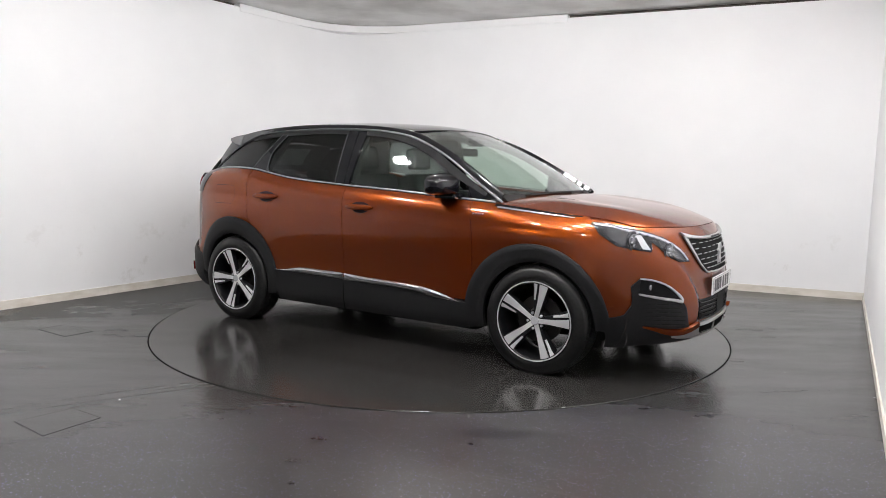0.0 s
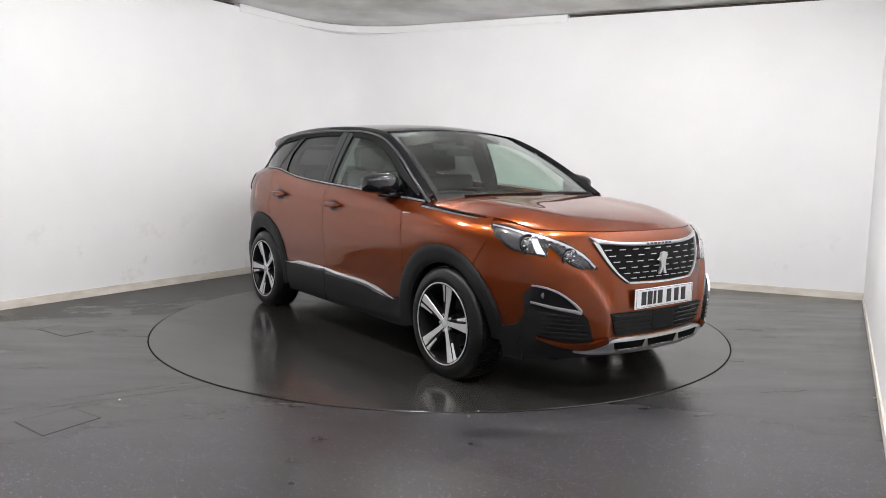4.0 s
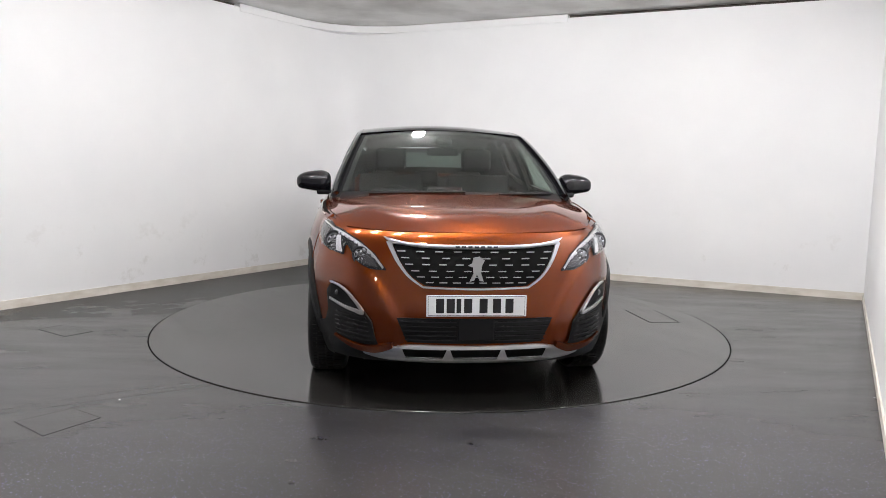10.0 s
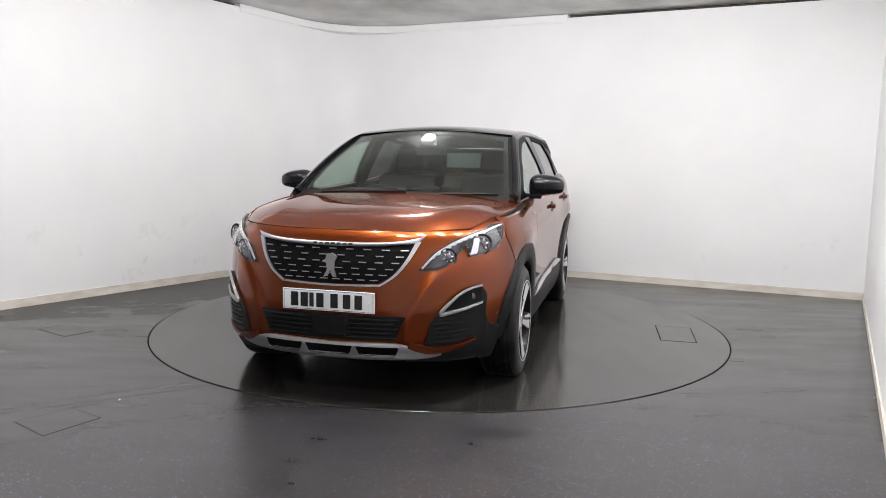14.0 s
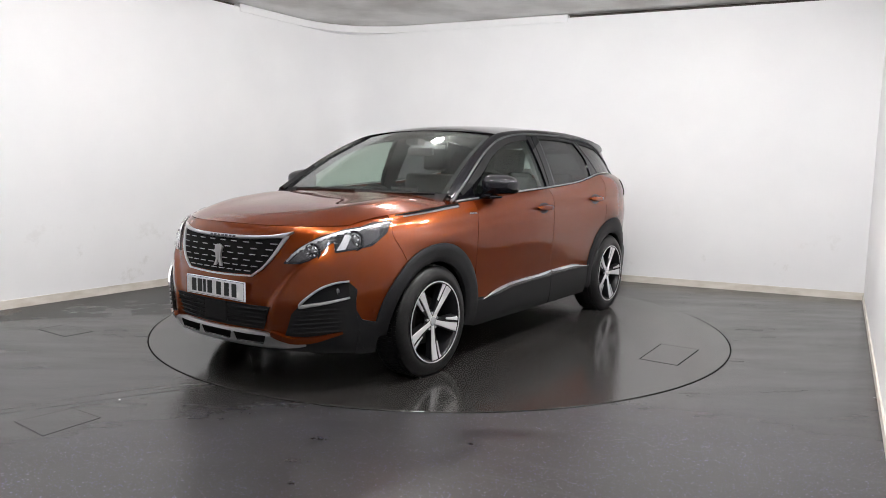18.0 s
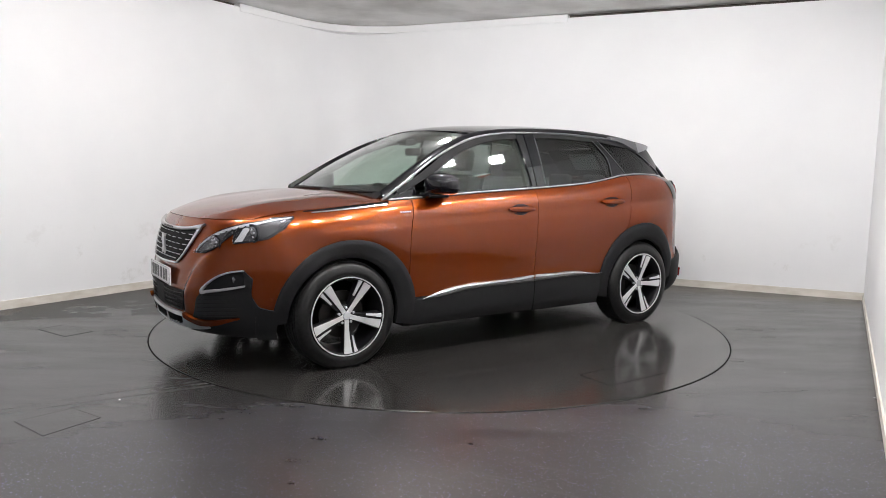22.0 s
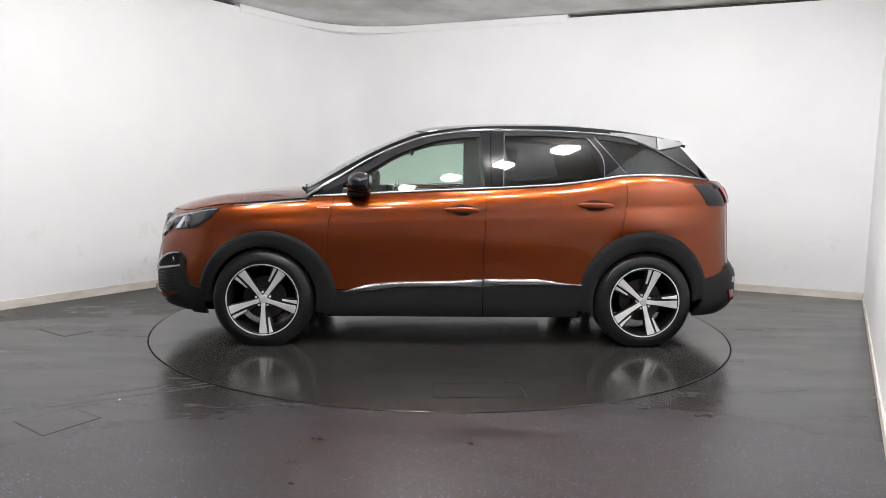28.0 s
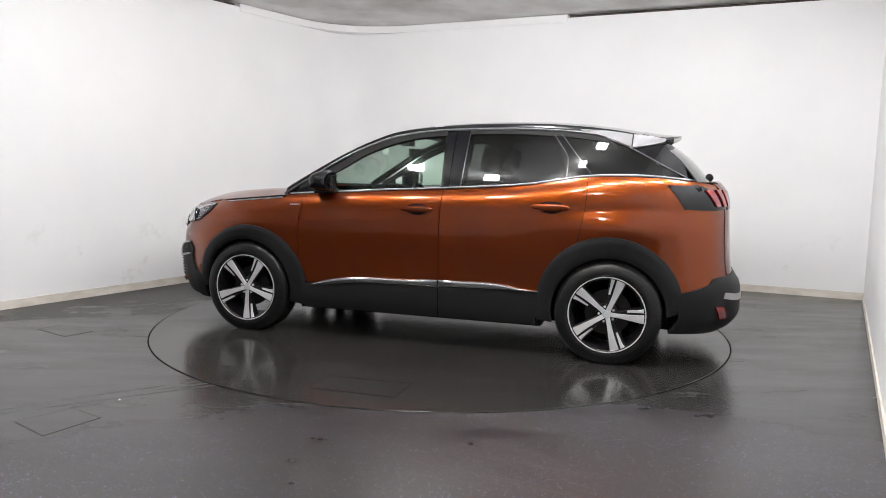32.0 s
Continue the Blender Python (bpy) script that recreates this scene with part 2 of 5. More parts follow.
M_LENS = glass_material("lamp_lens", (0.97, 0.97, 0.97), 0.25)
M_LIGHTGREY = material("lamp_reflector", (0.62, 0.63, 0.66), 0.2, 0.35, 0.5)
M_REFLECTOR = material("smoked_reflector", (0.085, 0.085, 0.092), 0.2, 0.4, 0.3)
M_SATIN = material("satin_silver", (0.50, 0.50, 0.51), 0.30, 0.8)
M_LAMPIN = material("lamp_chrome_grey", (0.20, 0.20, 0.215), 0.14, 0.75, 0.5)
M_REARGLASS = glass_material("tailgate_glass", (0.42, 0.46, 0.44))
M_HOUSING = material("lamp_housing_black", (0.006, 0.006, 0.007), 0.5, spec=0.12)
M_LAMPRING = material("lamp_ring", (0.10, 0.10, 0.11), 0.2, 0.8)
M_LAMPBODY = material("lamp_body_grey", (0.02, 0.02, 0.022), 0.25, 0.0, spec=0.35)
M_TRIMSILVER = material("brushed_trim", (0.17, 0.17, 0.18), 0.28, 0.9)
M_RED = material("red_lens", (0.20, 0.004, 0.005), 0.1, 0.0, 1.0)
M_SEAT = grainy(material("charcoal_cloth", rough=0.85, spec=0.15), 90.0, (0.012, 0.012, 0.013), (0.03, 0.03, 0.032), bump=0.001)
M_TRIM = material("soft_black_trim", (0.009, 0.009, 0.0096), 0.6, spec=0.15)
M_PLATE = material("white_plate", (0.86, 0.86, 0.87), 0.25)
M_SLAT = material("satin_black_plastic", (0.03, 0.03, 0.032), 0.25, spec=0.5)
M_MESH = material("grille_mesh_black", (0.003, 0.003, 0.003), 0.6, spec=0.1)
M_INK = material("black_ink", (0.01, 0.01, 0.012), 0.4)
M_MIRROR = material("mirror_glass", (0.9, 0.9, 0.9), 0.02, 1.0)


# ---- mesh helpers ----
def part(name, bm, mat, parent=None, label="", smooth=False):
    me = bpy.data.meshes.new(name)
    if smooth:
        for f in bm.faces:
            f.smooth = True
    bm.to_mesh(me)
    bm.free()
    if mat:
        me.materials.append(mat)
    ob = new(name, me)
    if parent:
        ob.parent = parent
    if label:
        ob["label"] = label
    return ob


def slab(bm, x0, x1, y0, y1, z0, z1, m=None):
    """A box into bm, with an optional pose."""
    vs = [bm.verts.new((x, y, z)) for z in (z0, z1) for x, y in ((x0, y0), (x1, y0), (x1, y1), (x0, y1))]
    if m:
        for v in vs:
            v.co = m @ v.co
    fs = [(3, 2, 1, 0), (4, 5, 6, 7), (0, 1, 5, 4), (1, 2, 6, 5), (2, 3, 7, 6), (3, 0, 4, 7)]
    faces = [bm.faces.new([vs[i] for i in f]) for f in fs]
    return vs, faces


def rounded(x0, x1, y0, y1, z0, z1, r, seg=2, m=None):
    bm = bmesh.new()
    slab(bm, x0, x1, y0, y1, z0, z1)
    bmesh.ops.bevel(bm, geom=list(bm.edges), offset=r, segments=seg, profile=0.6, affect="EDGES")
    if m:
        bm.transform(m)
    return bm


def lathe(profile, seg=48, m=None):
    """Turns (radius, height) pairs about z."""
    bm = bmesh.new()
    rows = []
    for r, z in profile:
        rows.append([bm.verts.new((r * math.cos(k * math.tau / seg), r * math.sin(k * math.tau / seg), z)) for k in range(seg)])
    for a, b in zip(rows, rows[1:]):
        for k in range(seg):
            bm.faces.new((a[k], a[(k + 1) % seg], b[(k + 1) % seg], b[k]))
    if profile[0] != profile[-1]:
        for row, r, flip in ((rows[0], profile[0][0], True), (rows[-1], profile[-1][0], False)):
            if r > 1e-4:
                bm.faces.new(row[::-1] if flip else row)
    bmesh.ops.remove_doubles(bm, verts=list(bm.verts), dist=1e-6)
    bmesh.ops.recalc_face_normals(bm, faces=list(bm.faces))
    if m:
        bm.transform(m)
    return bm


def prism(outline, z0, z1, m=None):
    """A flat outline of (x, y) pairs made solid between two heights."""
    bm = bmesh.new()
    lo = [bm.verts.new((x, y, z0)) for x, y in outline]
    hi = [bm.verts.new((x, y, z1)) for x, y in outline]
    n = len(lo)
    bm.faces.new(lo[::-1])
    bm.faces.new(hi)
    for i in range(n):
        bm.faces.new((lo[i], lo[(i + 1) % n], hi[(i + 1) % n], hi[i]))
    bmesh.ops.recalc_face_normals(bm, faces=list(bm.faces))
    if m:
        bm.transform(m)
    return bm


def thing(name, label, category, group="", kind=""):
    return tagged(new(name), label, category, group, kind)


# ---- the room ----
WALL_TOP, CEILING = 2.968, 3.012
LEFT_A, CORNER, RIGHT_C = Vector((-3.715, 0.144)), Vector((-1.302, 3.819)), Vector((4.254, 1.322))
L_DIR = (CORNER - LEFT_A).normalized()
B_DIR = (RIGHT_C - CORNER).normalized()
R_DIR = (Vector((2.184, -2.418)) - RIGHT_C).normalized()
BEND = 0.5
DEEP = 9.7
RIGHT_END = RIGHT_C + R_DIR * DEEP
LEFT_END = LEFT_A - L_DIR * 6.2
P_L, P_B = CORNER - L_DIR * BEND, CORNER + B_DIR * BEND
BEND_PATH = [P_L * (1 - k) ** 2 + CORNER * 2 * k * (1 - k) + P_B * k * k for k in [i / 40 for i in range(41)]]


def run(path, z0, z1, inside, outside):
    """A wall-like band along a plan path; inside and outside are distances to the left of the path's way (room on the right)."""
    bm = bmesh.new()
    rows = []
    for i, p in enumerate(path):
        a = (path[i] - path[i - 1]).normalized() if i else None
        b = (path[i + 1] - path[i]).normalized() if i + 1 < len(path) else None
        d = ((a or b) + (b or a)).normalized()
        n = Vector((-d.y, d.x))
        k = 1 / max(0.5, n.dot(Vector((-(b or a).y, (b or a).x))))
        q, o = p - n * inside * k, p + n * outside * k
        rows.append([bm.verts.new((q.x, q.y, z0)), bm.verts.new((q.x, q.y, z1)), bm.verts.new((o.x, o.y, z1)), bm.verts.new((o.x, o.y, z0))])
    for a, b in zip(rows, rows[1:]):
        for j in range(4):
            bm.faces.new((a[j], a[(j + 1) % 4], b[(j + 1) % 4], b[j]))
    bm.faces.new(rows[0])
    bm.faces.new(rows[-1][::-1])
    bmesh.ops.recalc_face_normals(bm, faces=list(bm.faces))
    return bm


def structure(name, bm, mat, label, category, smooth=False):
    return tagged(part(name, bm, mat, None, "", smooth), label, category, "", "structure")


# the white side walls run on unseen to here, set by the car's reflections
LEFT_MID, RIGHT_MID = LEFT_A - L_DIR * 5.0, RIGHT_C + R_DIR * 4.5
structure("wall_left", run([LEFT_MID, P_L], 0, WALL_TOP, 0, 0.12), M_WALL, "plain white painted studio wall with faint scuffs", "wall")
structure("wall_corner", run(BEND_PATH, 0, WALL_TOP, 0, 0.12), M_WALL, "softly curved white wall corner", "wall")
structure("wall_back", run([P_B, RIGHT_C], 0, WALL_TOP, 0, 0.12), M_WALL, "plain white painted studio wall with scuffs near the floor", "wall")
structure("wall_right", run([RIGHT_C, RIGHT_MID], 0, CEILING, 0, 0.12), M_WALL, "white painted side wall", "wall")
# unseen walls added behind the camera as bounce for the bodywork
structure("wall_left_rear", run([LEFT_END, LEFT_MID], 0, CEILING, 0, 0.12), M_FILLWALL, "unseen plain light grey wall added to close the room and bounce light", "wall")
structure("wall_right_rear", run([RIGHT_MID, RIGHT_END], 0, CEILING, 0, 0.12), M_FILLWALL, "unseen plain light grey wall added to close the room and bounce light", "wall")
structure("wall_rear", run([RIGHT_END, LEFT_END], 0, CEILING, 0, 0.12), M_FILLWALL, "unseen plain light grey wall added to close the room and bounce light", "wall")
for n, path, lab in (("baseboard_left", [LEFT_END, P_L], "left"), ("baseboard_corner", BEND_PATH, ""), ("baseboard_back", [P_B, RIGHT_C], "")):
    bm = run(path, 0.0, 0.074, 0.016, -0.001)
    structure(n, bm, M_SKIRT, "low cream painted skirting board, worn at its foot", "baseboard")
structure("baseboard_right", run([RIGHT_C + R_DIR * 0.02, RIGHT_END], 0.0, 0.06, 0.012, -0.001), M_SKIRT, "thin cream skirting strip along the floor", "baseboard")

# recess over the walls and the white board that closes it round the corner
# the gap's shade is put into the recess colour
structure("recess_left", run([LEFT_END, P_L], WALL_TOP, CEILING, -0.09, 0.30), M_RECESSSHADE, "gap between wall and ceiling, its shade painted dark brown", "trim")
structure("recess_back", run([P_B, RIGHT_C], WALL_TOP, CEILING, -0.09, 0.30), M_RECESSSHADE, "gap between wall and ceiling, its shade painted dark brown", "trim")
T_L, T_B = Vector((-2.27, 2.344)), Vector((1.387, 2.611))
W_L, W_B = CORNER - L_DIR * 0.95, CORNER + B_DIR * 1.1
BOARD_PATH = [W_L * (1 - k) ** 2 + CORNER * 2 * k * (1 - k) + W_B * k * k for k in [i / 30 for i in range(31)]]
structure("cornice_board", run([T_L, *BOARD_PATH, T_B], 2.922, 3.004, 0.012, 0.16), M_WALL, "white fascia board bent round the wall corner", "trim", False)

bm = bmesh.new()
bm.faces.new([bm.verts.new((p.x * 1.0, p.y, CEILING)) for p in [LEFT_END + Vector((-0.5, 0)), CORNER + Vector((0, 0.7)), RIGHT_C + Vector((0.6, 0.3)), RIGHT_END + Vector((0.5, 0)), RIGHT_END + R_DIR * 0.5, LEFT_END + R_DIR * 0.5]])
ext = bmesh.ops.extrude_face_region(bm, geom=list(bm.faces))
bmesh.ops.translate(bm, verts=[v for v in ext["geom"] if isinstance(v, bmesh.types.BMVert)], vec=(0, 0, 0.12))
bmesh.ops.recalc_face_normals(bm, faces=list(bm.faces))
structure("ceiling", bm, M_CEIL, "rough grey plastered ceiling with blotches", "ceiling")

# floor with a round pit for the turntable
bm = bmesh.new()
SEG = 128
HOLE = DISC + 0.010
ring = [bm.verts.new((DISC_AT.x + HOLE * math.cos(k * math.tau / SEG), DISC_AT.y + HOLE * math.sin(k * math.tau / SEG), 0)) for k in range(SEG)]
low = [bm.verts.new((v.co.x, v.co.y, -0.06)) for v in ring]
far = []
for k in range(SEG):
    a = k * math.tau / SEG
    c, s = math.cos(a), math.sin(a)
    r = 13.0 / max(abs(c), abs(s))
    far.append(bm.verts.new((c * r, s * r, 0)))
for k in range(SEG):
    j = (k + 1) % SEG
    bm.faces.new((ring[k], far[k], far[j], ring[j]))
    bm.faces.new((ring[k], ring[j], low[j], low[k]))
bm.faces.new(low)
bmesh.ops.recalc_face_normals(bm, faces=list(bm.faces))
structure("floor", bm, M_FLOOR, "dark grey speckled vinyl floor, wet and streaked", "floor")

turntable = thing("turntable", "round dark vinyl vehicle turntable set flush in the floor", "turntable")
part("platform", lathe([(0.0, -0.05), (DISC, -0.05), (DISC, DISC_TOP - 0.003), (DISC - 0.003, DISC_TOP), (0, DISC_TOP)], 160), M_DISC, turntable)
part("rim_seal", lathe([(DISC + 0.001, -0.04), (DISC + 0.009, -0.04), (DISC + 0.009, -0.006), (DISC + 0.001, -0.006), (DISC + 0.001, -0.04)], 160), M_GAP, turntable, "black rubber edge of the turntable")


def hatch(name, pts, parent, z, mat, seam=None, depth=0.004, width=0.006):
    """A lid outline as four thin recessed-looking joints with a plate between."""
    c = sum((Vector(p) for p in pts), Vector((0, 0))) / 4
    plate = part("lid", prism([c + (Vector(p) - c) * 0.97 for p in pts], z - depth, z + 0.0012), mat, parent)
    for i in range(4):
        a, b = Vector(pts[i]), Vector(pts[(i + 1) % 4])
        d = (b - a).normalized()
        n = Vector((-d.y, d.x)) * (width, 0.0010, width * 0.8, 0.0010)[i] / 2
        part("joint", prism([a - n, b - n, b + n, a + n], z - depth, z + 0.0008), (seam or M_GAP) if i in (0, 2) else M_SEAM, parent)
    return plate


h1 = thing("floor_hatch", "square flush access lid in the vinyl floor", "hatch", "floor hatches")
hatch("floor_hatch", [(-3.023, -0.522), (-2.903, -0.358), (-2.591, -0.56), (-2.711, -0.735)], h1, 0.0, M_FLOOR, width=0.004)
h2 = thing("floor_hatch", "square flush access lid in the vinyl floor, edges worn", "hatch", "floor hatches")
hatch("floor_hatch", [(-2.068, -2.439), (-1.887, -2.23), (-1.679, -2.364), (-1.831, -2.616)], h2, 0.0, M_FLOOR, M_SEAM, width=0.0012)
hatch("lid", [(-0.385, 1.72), (0.13, 1.745), (0.13, 2.0), (-0.385, 1.99)], turntable, DISC_TOP, M_DISC)

# ceiling lamps, out of the picture: two rows seen in the bodywork, the last four added as fill
LAMPS = [Vector((2.30, -0.85)).lerp(Vector((-0.35, -3.05)), k / 5) for k in range(6)] + [Vector((-0.95, -2.55)).lerp(Vector((-2.15, -1.15)), k / 2) for k in range(3)] + [Vector((1.1 - 1.6 * k, -4.6 - 0.3 * k)) for k in range(2)] + [Vector((0.35, -0.95)), Vector((-0.30, 1.33))]
for at in LAMPS:
    lamp = thing("ceiling_light", "unseen square white box-shaped ceiling light, some added as fill", "ceiling light", "ceiling light panels")
    lamp.matrix_basis = pose(at.x, at.y, CEILING, 0, 0, math.degrees(math.atan2(R_DIR.y, R_DIR.x)))
    half, deep = (0.085, 0.12) if at.y < 0 else (0.065, 0.09)
    # deep glowing sides, added to carry light to the upper walls
    part("diffuser", rounded(-half, half, -half, half, -deep, -0.022, 0.006, 1), M_LAMP, lamp)
    part("base_plate", rounded(-half - 0.01, half + 0.01, -half - 0.01, half + 0.01, -0.022, 0.0, 0.004, 1), M_METALFRAME, lamp)

# small scraps lying on the floor
for sx, sy, size, spin in ((-1.709, -2.09, 0.007, 20), (2.191, -1.366, 0.006, 70), (2.477, -1.843, 0.006, 130)):
    bm = bmesh.new()
    bmesh.ops.create_icosphere(bm, subdivisions=1, radius=size)
    for i, v in enumerate(bm.verts):
        v.co *= 0.75 + 0.5 * ((i * 37) % 11) / 11
        v.co.z = v.co.z * 0.45
    lowest = min(v.co.z for v in bm.verts)
    scrap = tagged(part("paper_scrap", bm, M_PLATE), "tiny crumpled pale scrap on the wet floor", "scrap", "scraps on the floor")
    scrap.matrix_basis = pose(sx, sy, -lowest, 0, 0, spin)

# ---- the car: x ahead, y to its left, origin on the ground midway between the axles ----
AXLE, HUB_Z, TYRE_R = 1.3375, 0.345, 0.345


def table(pairs):
    xs, ys = np.array([p[0] for p in pairs], float), np.array([p[1] for p in pairs], float)
    order = np.argsort(xs)
    xs, ys = xs[order], ys[order]
    # monotone cubic through the pairs
    h = np.diff(xs)
    d = np.diff(ys) / h
    m = np.zeros(len(xs))
    m[0], m[-1] = d[0], d[-1]
    for i in range(1, len(xs) - 1):
        m[i] = 0 if d[i - 1] * d[i] <= 0 else 2 * d[i - 1] * d[i] / (d[i - 1] + d[i])

    def f(x):
        i = min(max(int(np.searchsorted(xs, x)) - 1, 0), len(h) - 1)
        if x <= xs[0]:
            return float(ys[0] + m[0] * (x - xs[0]))
        if x >= xs[-1]:
            return float(ys[-1] + m[-1] * (x - xs[-1]))
        t = (x - xs[i]) / h[i]
        return float((2 * t**3 - 3 * t * t + 1) * ys[i] + (t**3 - 2 * t * t + t) * h[i] * m[i] + (3 * t * t - 2 * t**3) * ys[i + 1] + (t**3 - t * t) * h[i] * m[i + 1])

    return f


# longitudinal and height profiles of the body
belt = table([(-2.05, 1.185), (-1.76, 1.215), (-1.59, 1.229), (-1.38, 1.234), (-1.2, 1.227), (-0.97, 1.192), (-0.77, 1.163), (-0.57, 1.146), (-0.17, 1.121), (0.23, 1.100), (0.62, 1.075), (1.04, 1.048), (1.4, 1.016), (1.6, 0.998), (1.7, 0.984), (1.8, 0.962), (1.85, 0.948), (1.95, 0.941), (2.1, 0.934)])
nose = table([(0.15, 2.08), (0.2, 2.14), (0.29, 2.208), (0.38, 2.224), (0.51, 2.230), (0.635, 2.216), (0.75, 2.196), (0.85, 2.166), (0.9, 2.148), (0.94, 2.12), (0.99, 2.03)])
tail = table([(0.15, -1.98), (0.22, -2.05), (0.28, -2.12), (0.36, -2.165), (0.52, -2.160), (0.60, -2.120), (0.72, -2.10), (0.94, -2.085), (1.07, -2.075), (1.18, -2.04), (1.23, -1.97)])
flank = table([(0.15, 0.82), (0.23, 0.858), (0.30, 0.876), (0.42, 0.885), (0.55, 0.896), (0.68, 0.9065), (0.80, 0.912), (0.92, 0.911), (1.3, 0.906)])
shoulder = table([(0.0, 0.070), (0.02, 0.046), (0.06, 0.022), (0.11, 0.006), (0.17, 0.0), (0.6, 0.0)])
NF, MF, NR, MR = 6.7, 2.6, 8.0, 4.0


def width(x, z):
    """Half-width before the corners are rounded off: flank, shoulder and haunches."""
    y = flank(z) - shoulder(max(belt(x) - z, 0.0))
    y += 0.032 * math.exp(-(((x + 1.38) / 0.40) ** 2) - ((z - 0.90) / 0.10) ** 2)
    y += 0.020 * math.exp(-(((x - 1.30) / 0.28) ** 2) - ((z - 0.85) / 0.085) ** 2)
    y += 0.032 * math.exp(-(((x - 1.66) / 0.20) ** 2) - ((z - 0.55) / 0.22) ** 4)
    crease = 0.985 - 0.042 * x
    y -= 0.006 * math.exp(-(((z - crease + 0.024) / 0.018) ** 2)) * min(max((1.55 - x) / 0.3, 0), 1) * min(max((x + 1.95) / 0.3, 0), 1)
    y -= 0.005 * math.exp(-(((z - 0.62) / 0.12) ** 2)) * math.exp(-((x / 0.9) ** 4))
    return y


def at_x(x, z):
    """The body's skin over (x, z), left side."""
    a, n, m = (nose(z), NF, MF) if x >= 0 else (-tail(z), NR, MR)
    k = max(1 - min(abs(x) / a, 1) ** n, 0)
    return Vector((x, width(x, z) * k ** (1 / m), z))


cheek = table([(0.30, 0.40), (0.45, 0.40), (0.55, 0.435), (0.66, 0.50), (0.78, 0.60), (0.86, 0.70)])


def step(t):
    t = min(max(t, 0.0), 1.0)
    return t * t * (3 - 2 * t)


def sculpt(y, z):
    """How far the nose stands out beside its sunken middle."""
    a = abs(y)
    tall = step((z - 0.30) / 0.06) * (1 - step((z - 0.70) / 0.15))
    return 0.024 * tall * step((a - cheek(z) + 0.035) / 0.06) * (1 - step((a - 0.60) / 0.16))


def at_y(y, z, rear=False):
    """The skin of the front, or of the rear, over (y, z)."""
    a, n, m = (-tail(z), NR, MR) if rear else (nose(z), NF, MF)
    x = a * 0.9
    for _ in range(8):
        q = min(abs(y) / width(-x if rear else x, z), 1)
        x = a * max(1 - q**m, 0) ** (1 / n)
    return Vector((-x if rear else x + sculpt(y, z), y, z))


def s_of_x(x, z):
    return math.acos(min(max(x, 0) / nose(z), 1) ** (NF / 2))


def s_of_y(y, z):
    q = min(abs(y) / width(at_y(y, z).x - sculpt(y, z), z), 1)
    return math.copysign(math.asin(q ** (MF / 2)), y)


def at_s(s, z):
    """The skin of the front corners by an angle about the nose: 0 in the middle, a quarter turn at the flank."""
    x = nose(z) * max(math.cos(s), 0) ** (2 / NF)
    y = math.copysign(width(x, z) * abs(math.sin(s)) ** (2 / MF), s)
    return Vector((x + sculpt(y, z), y, z))


def at_r(s, z):
    x = tail(z) * max(math.cos(s), 0) ** (2 / NR)
    return Vector((x, math.copysign(width(x, z) * abs(math.sin(s)) ** (2 / MR), s), z))


def r_of_x(x, z):
    return math.acos(min(max(-x, 0) / -tail(z), 1) ** (NR / 2))


def r_of_y(y, z):
    q = min(abs(y) / width(at_y(y, z, True).x, z), 1)
    return math.copysign(math.asin(q ** (MR / 2)), y)


def S(*pts):
    """Front-corner outline points: (y, z) pairs, or ('x', x, z) where the side view tells them."""
    return [(s_of_x(p[1], p[2]), p[2]) if p[0] == "x" else (s_of_y(p[0], p[1]), p[1]) for p in pts]


def RR(*pts):
    return [(r_of_x(p[1], p[2]), p[2]) if p[0] == "x" else (r_of_y(p[0], p[1]), p[1]) for p in pts]


# greenhouse
def glass_y(x, z):
    """Half-width of the side windows over (x, z)."""
    dz = z - belt(x)
    base = at_x(x, belt(x)).y + 0.002
    back = max(-x - 0.5, 0) / 1.4
    return base - 0.35 * dz - 0.30 * dz * abs(dz) - 0.03 * back * back - 0.022 * ((x + 0.25) / 1.2) ** 2


def at_glass(x, z):
    return Vector((x, glass_y(x, z), z))


rail = table([(1.03, 1.115), (0.83, 1.235), (0.63, 1.350), (0.43, 1.447), (0.22, 1.520), (0.02, 1.550), (-0.19, 1.568), (-0.40, 1.577), (-0.61, 1.580), (-0.82, 1.577), (-1.03, 1.565), (-1.24, 1.545), (-1.46, 1.512), (-1.70, 1.460)])
chrome = table([(1.055, 1.055), (0.83, 1.191), (0.63, 1.314), (0.43, 1.413), (0.23, 1.484), (0.02, 1.520), (-0.18, 1.536), (-0.59, 1.544), (-1.01, 1.528), (-1.22, 1.506), (-1.46, 1.470)])
bonnet_mid = table([(1.0, 1.115), (1.10, 1.107), (1.33, 1.086), (1.55, 1.062), (1.78, 1.032), (1.95, 0.994), (2.04, 0.963), (2.098, 0.938)])


def rail_y(x):
    """Half-width of the roof at its black side rail."""
    return glass_y(x, chrome(x) if x > -1.46 else rail(x) - 0.04) - 0.035


def at_roof(x, v):
    y = rail_y(x)
    crown = 0.045 + 0.012 * step((x + 0.25) / 0.55)
    return Vector((x, v * y, rail(x) + crown * (1 - v * v) ** 1.0 * 0.95))


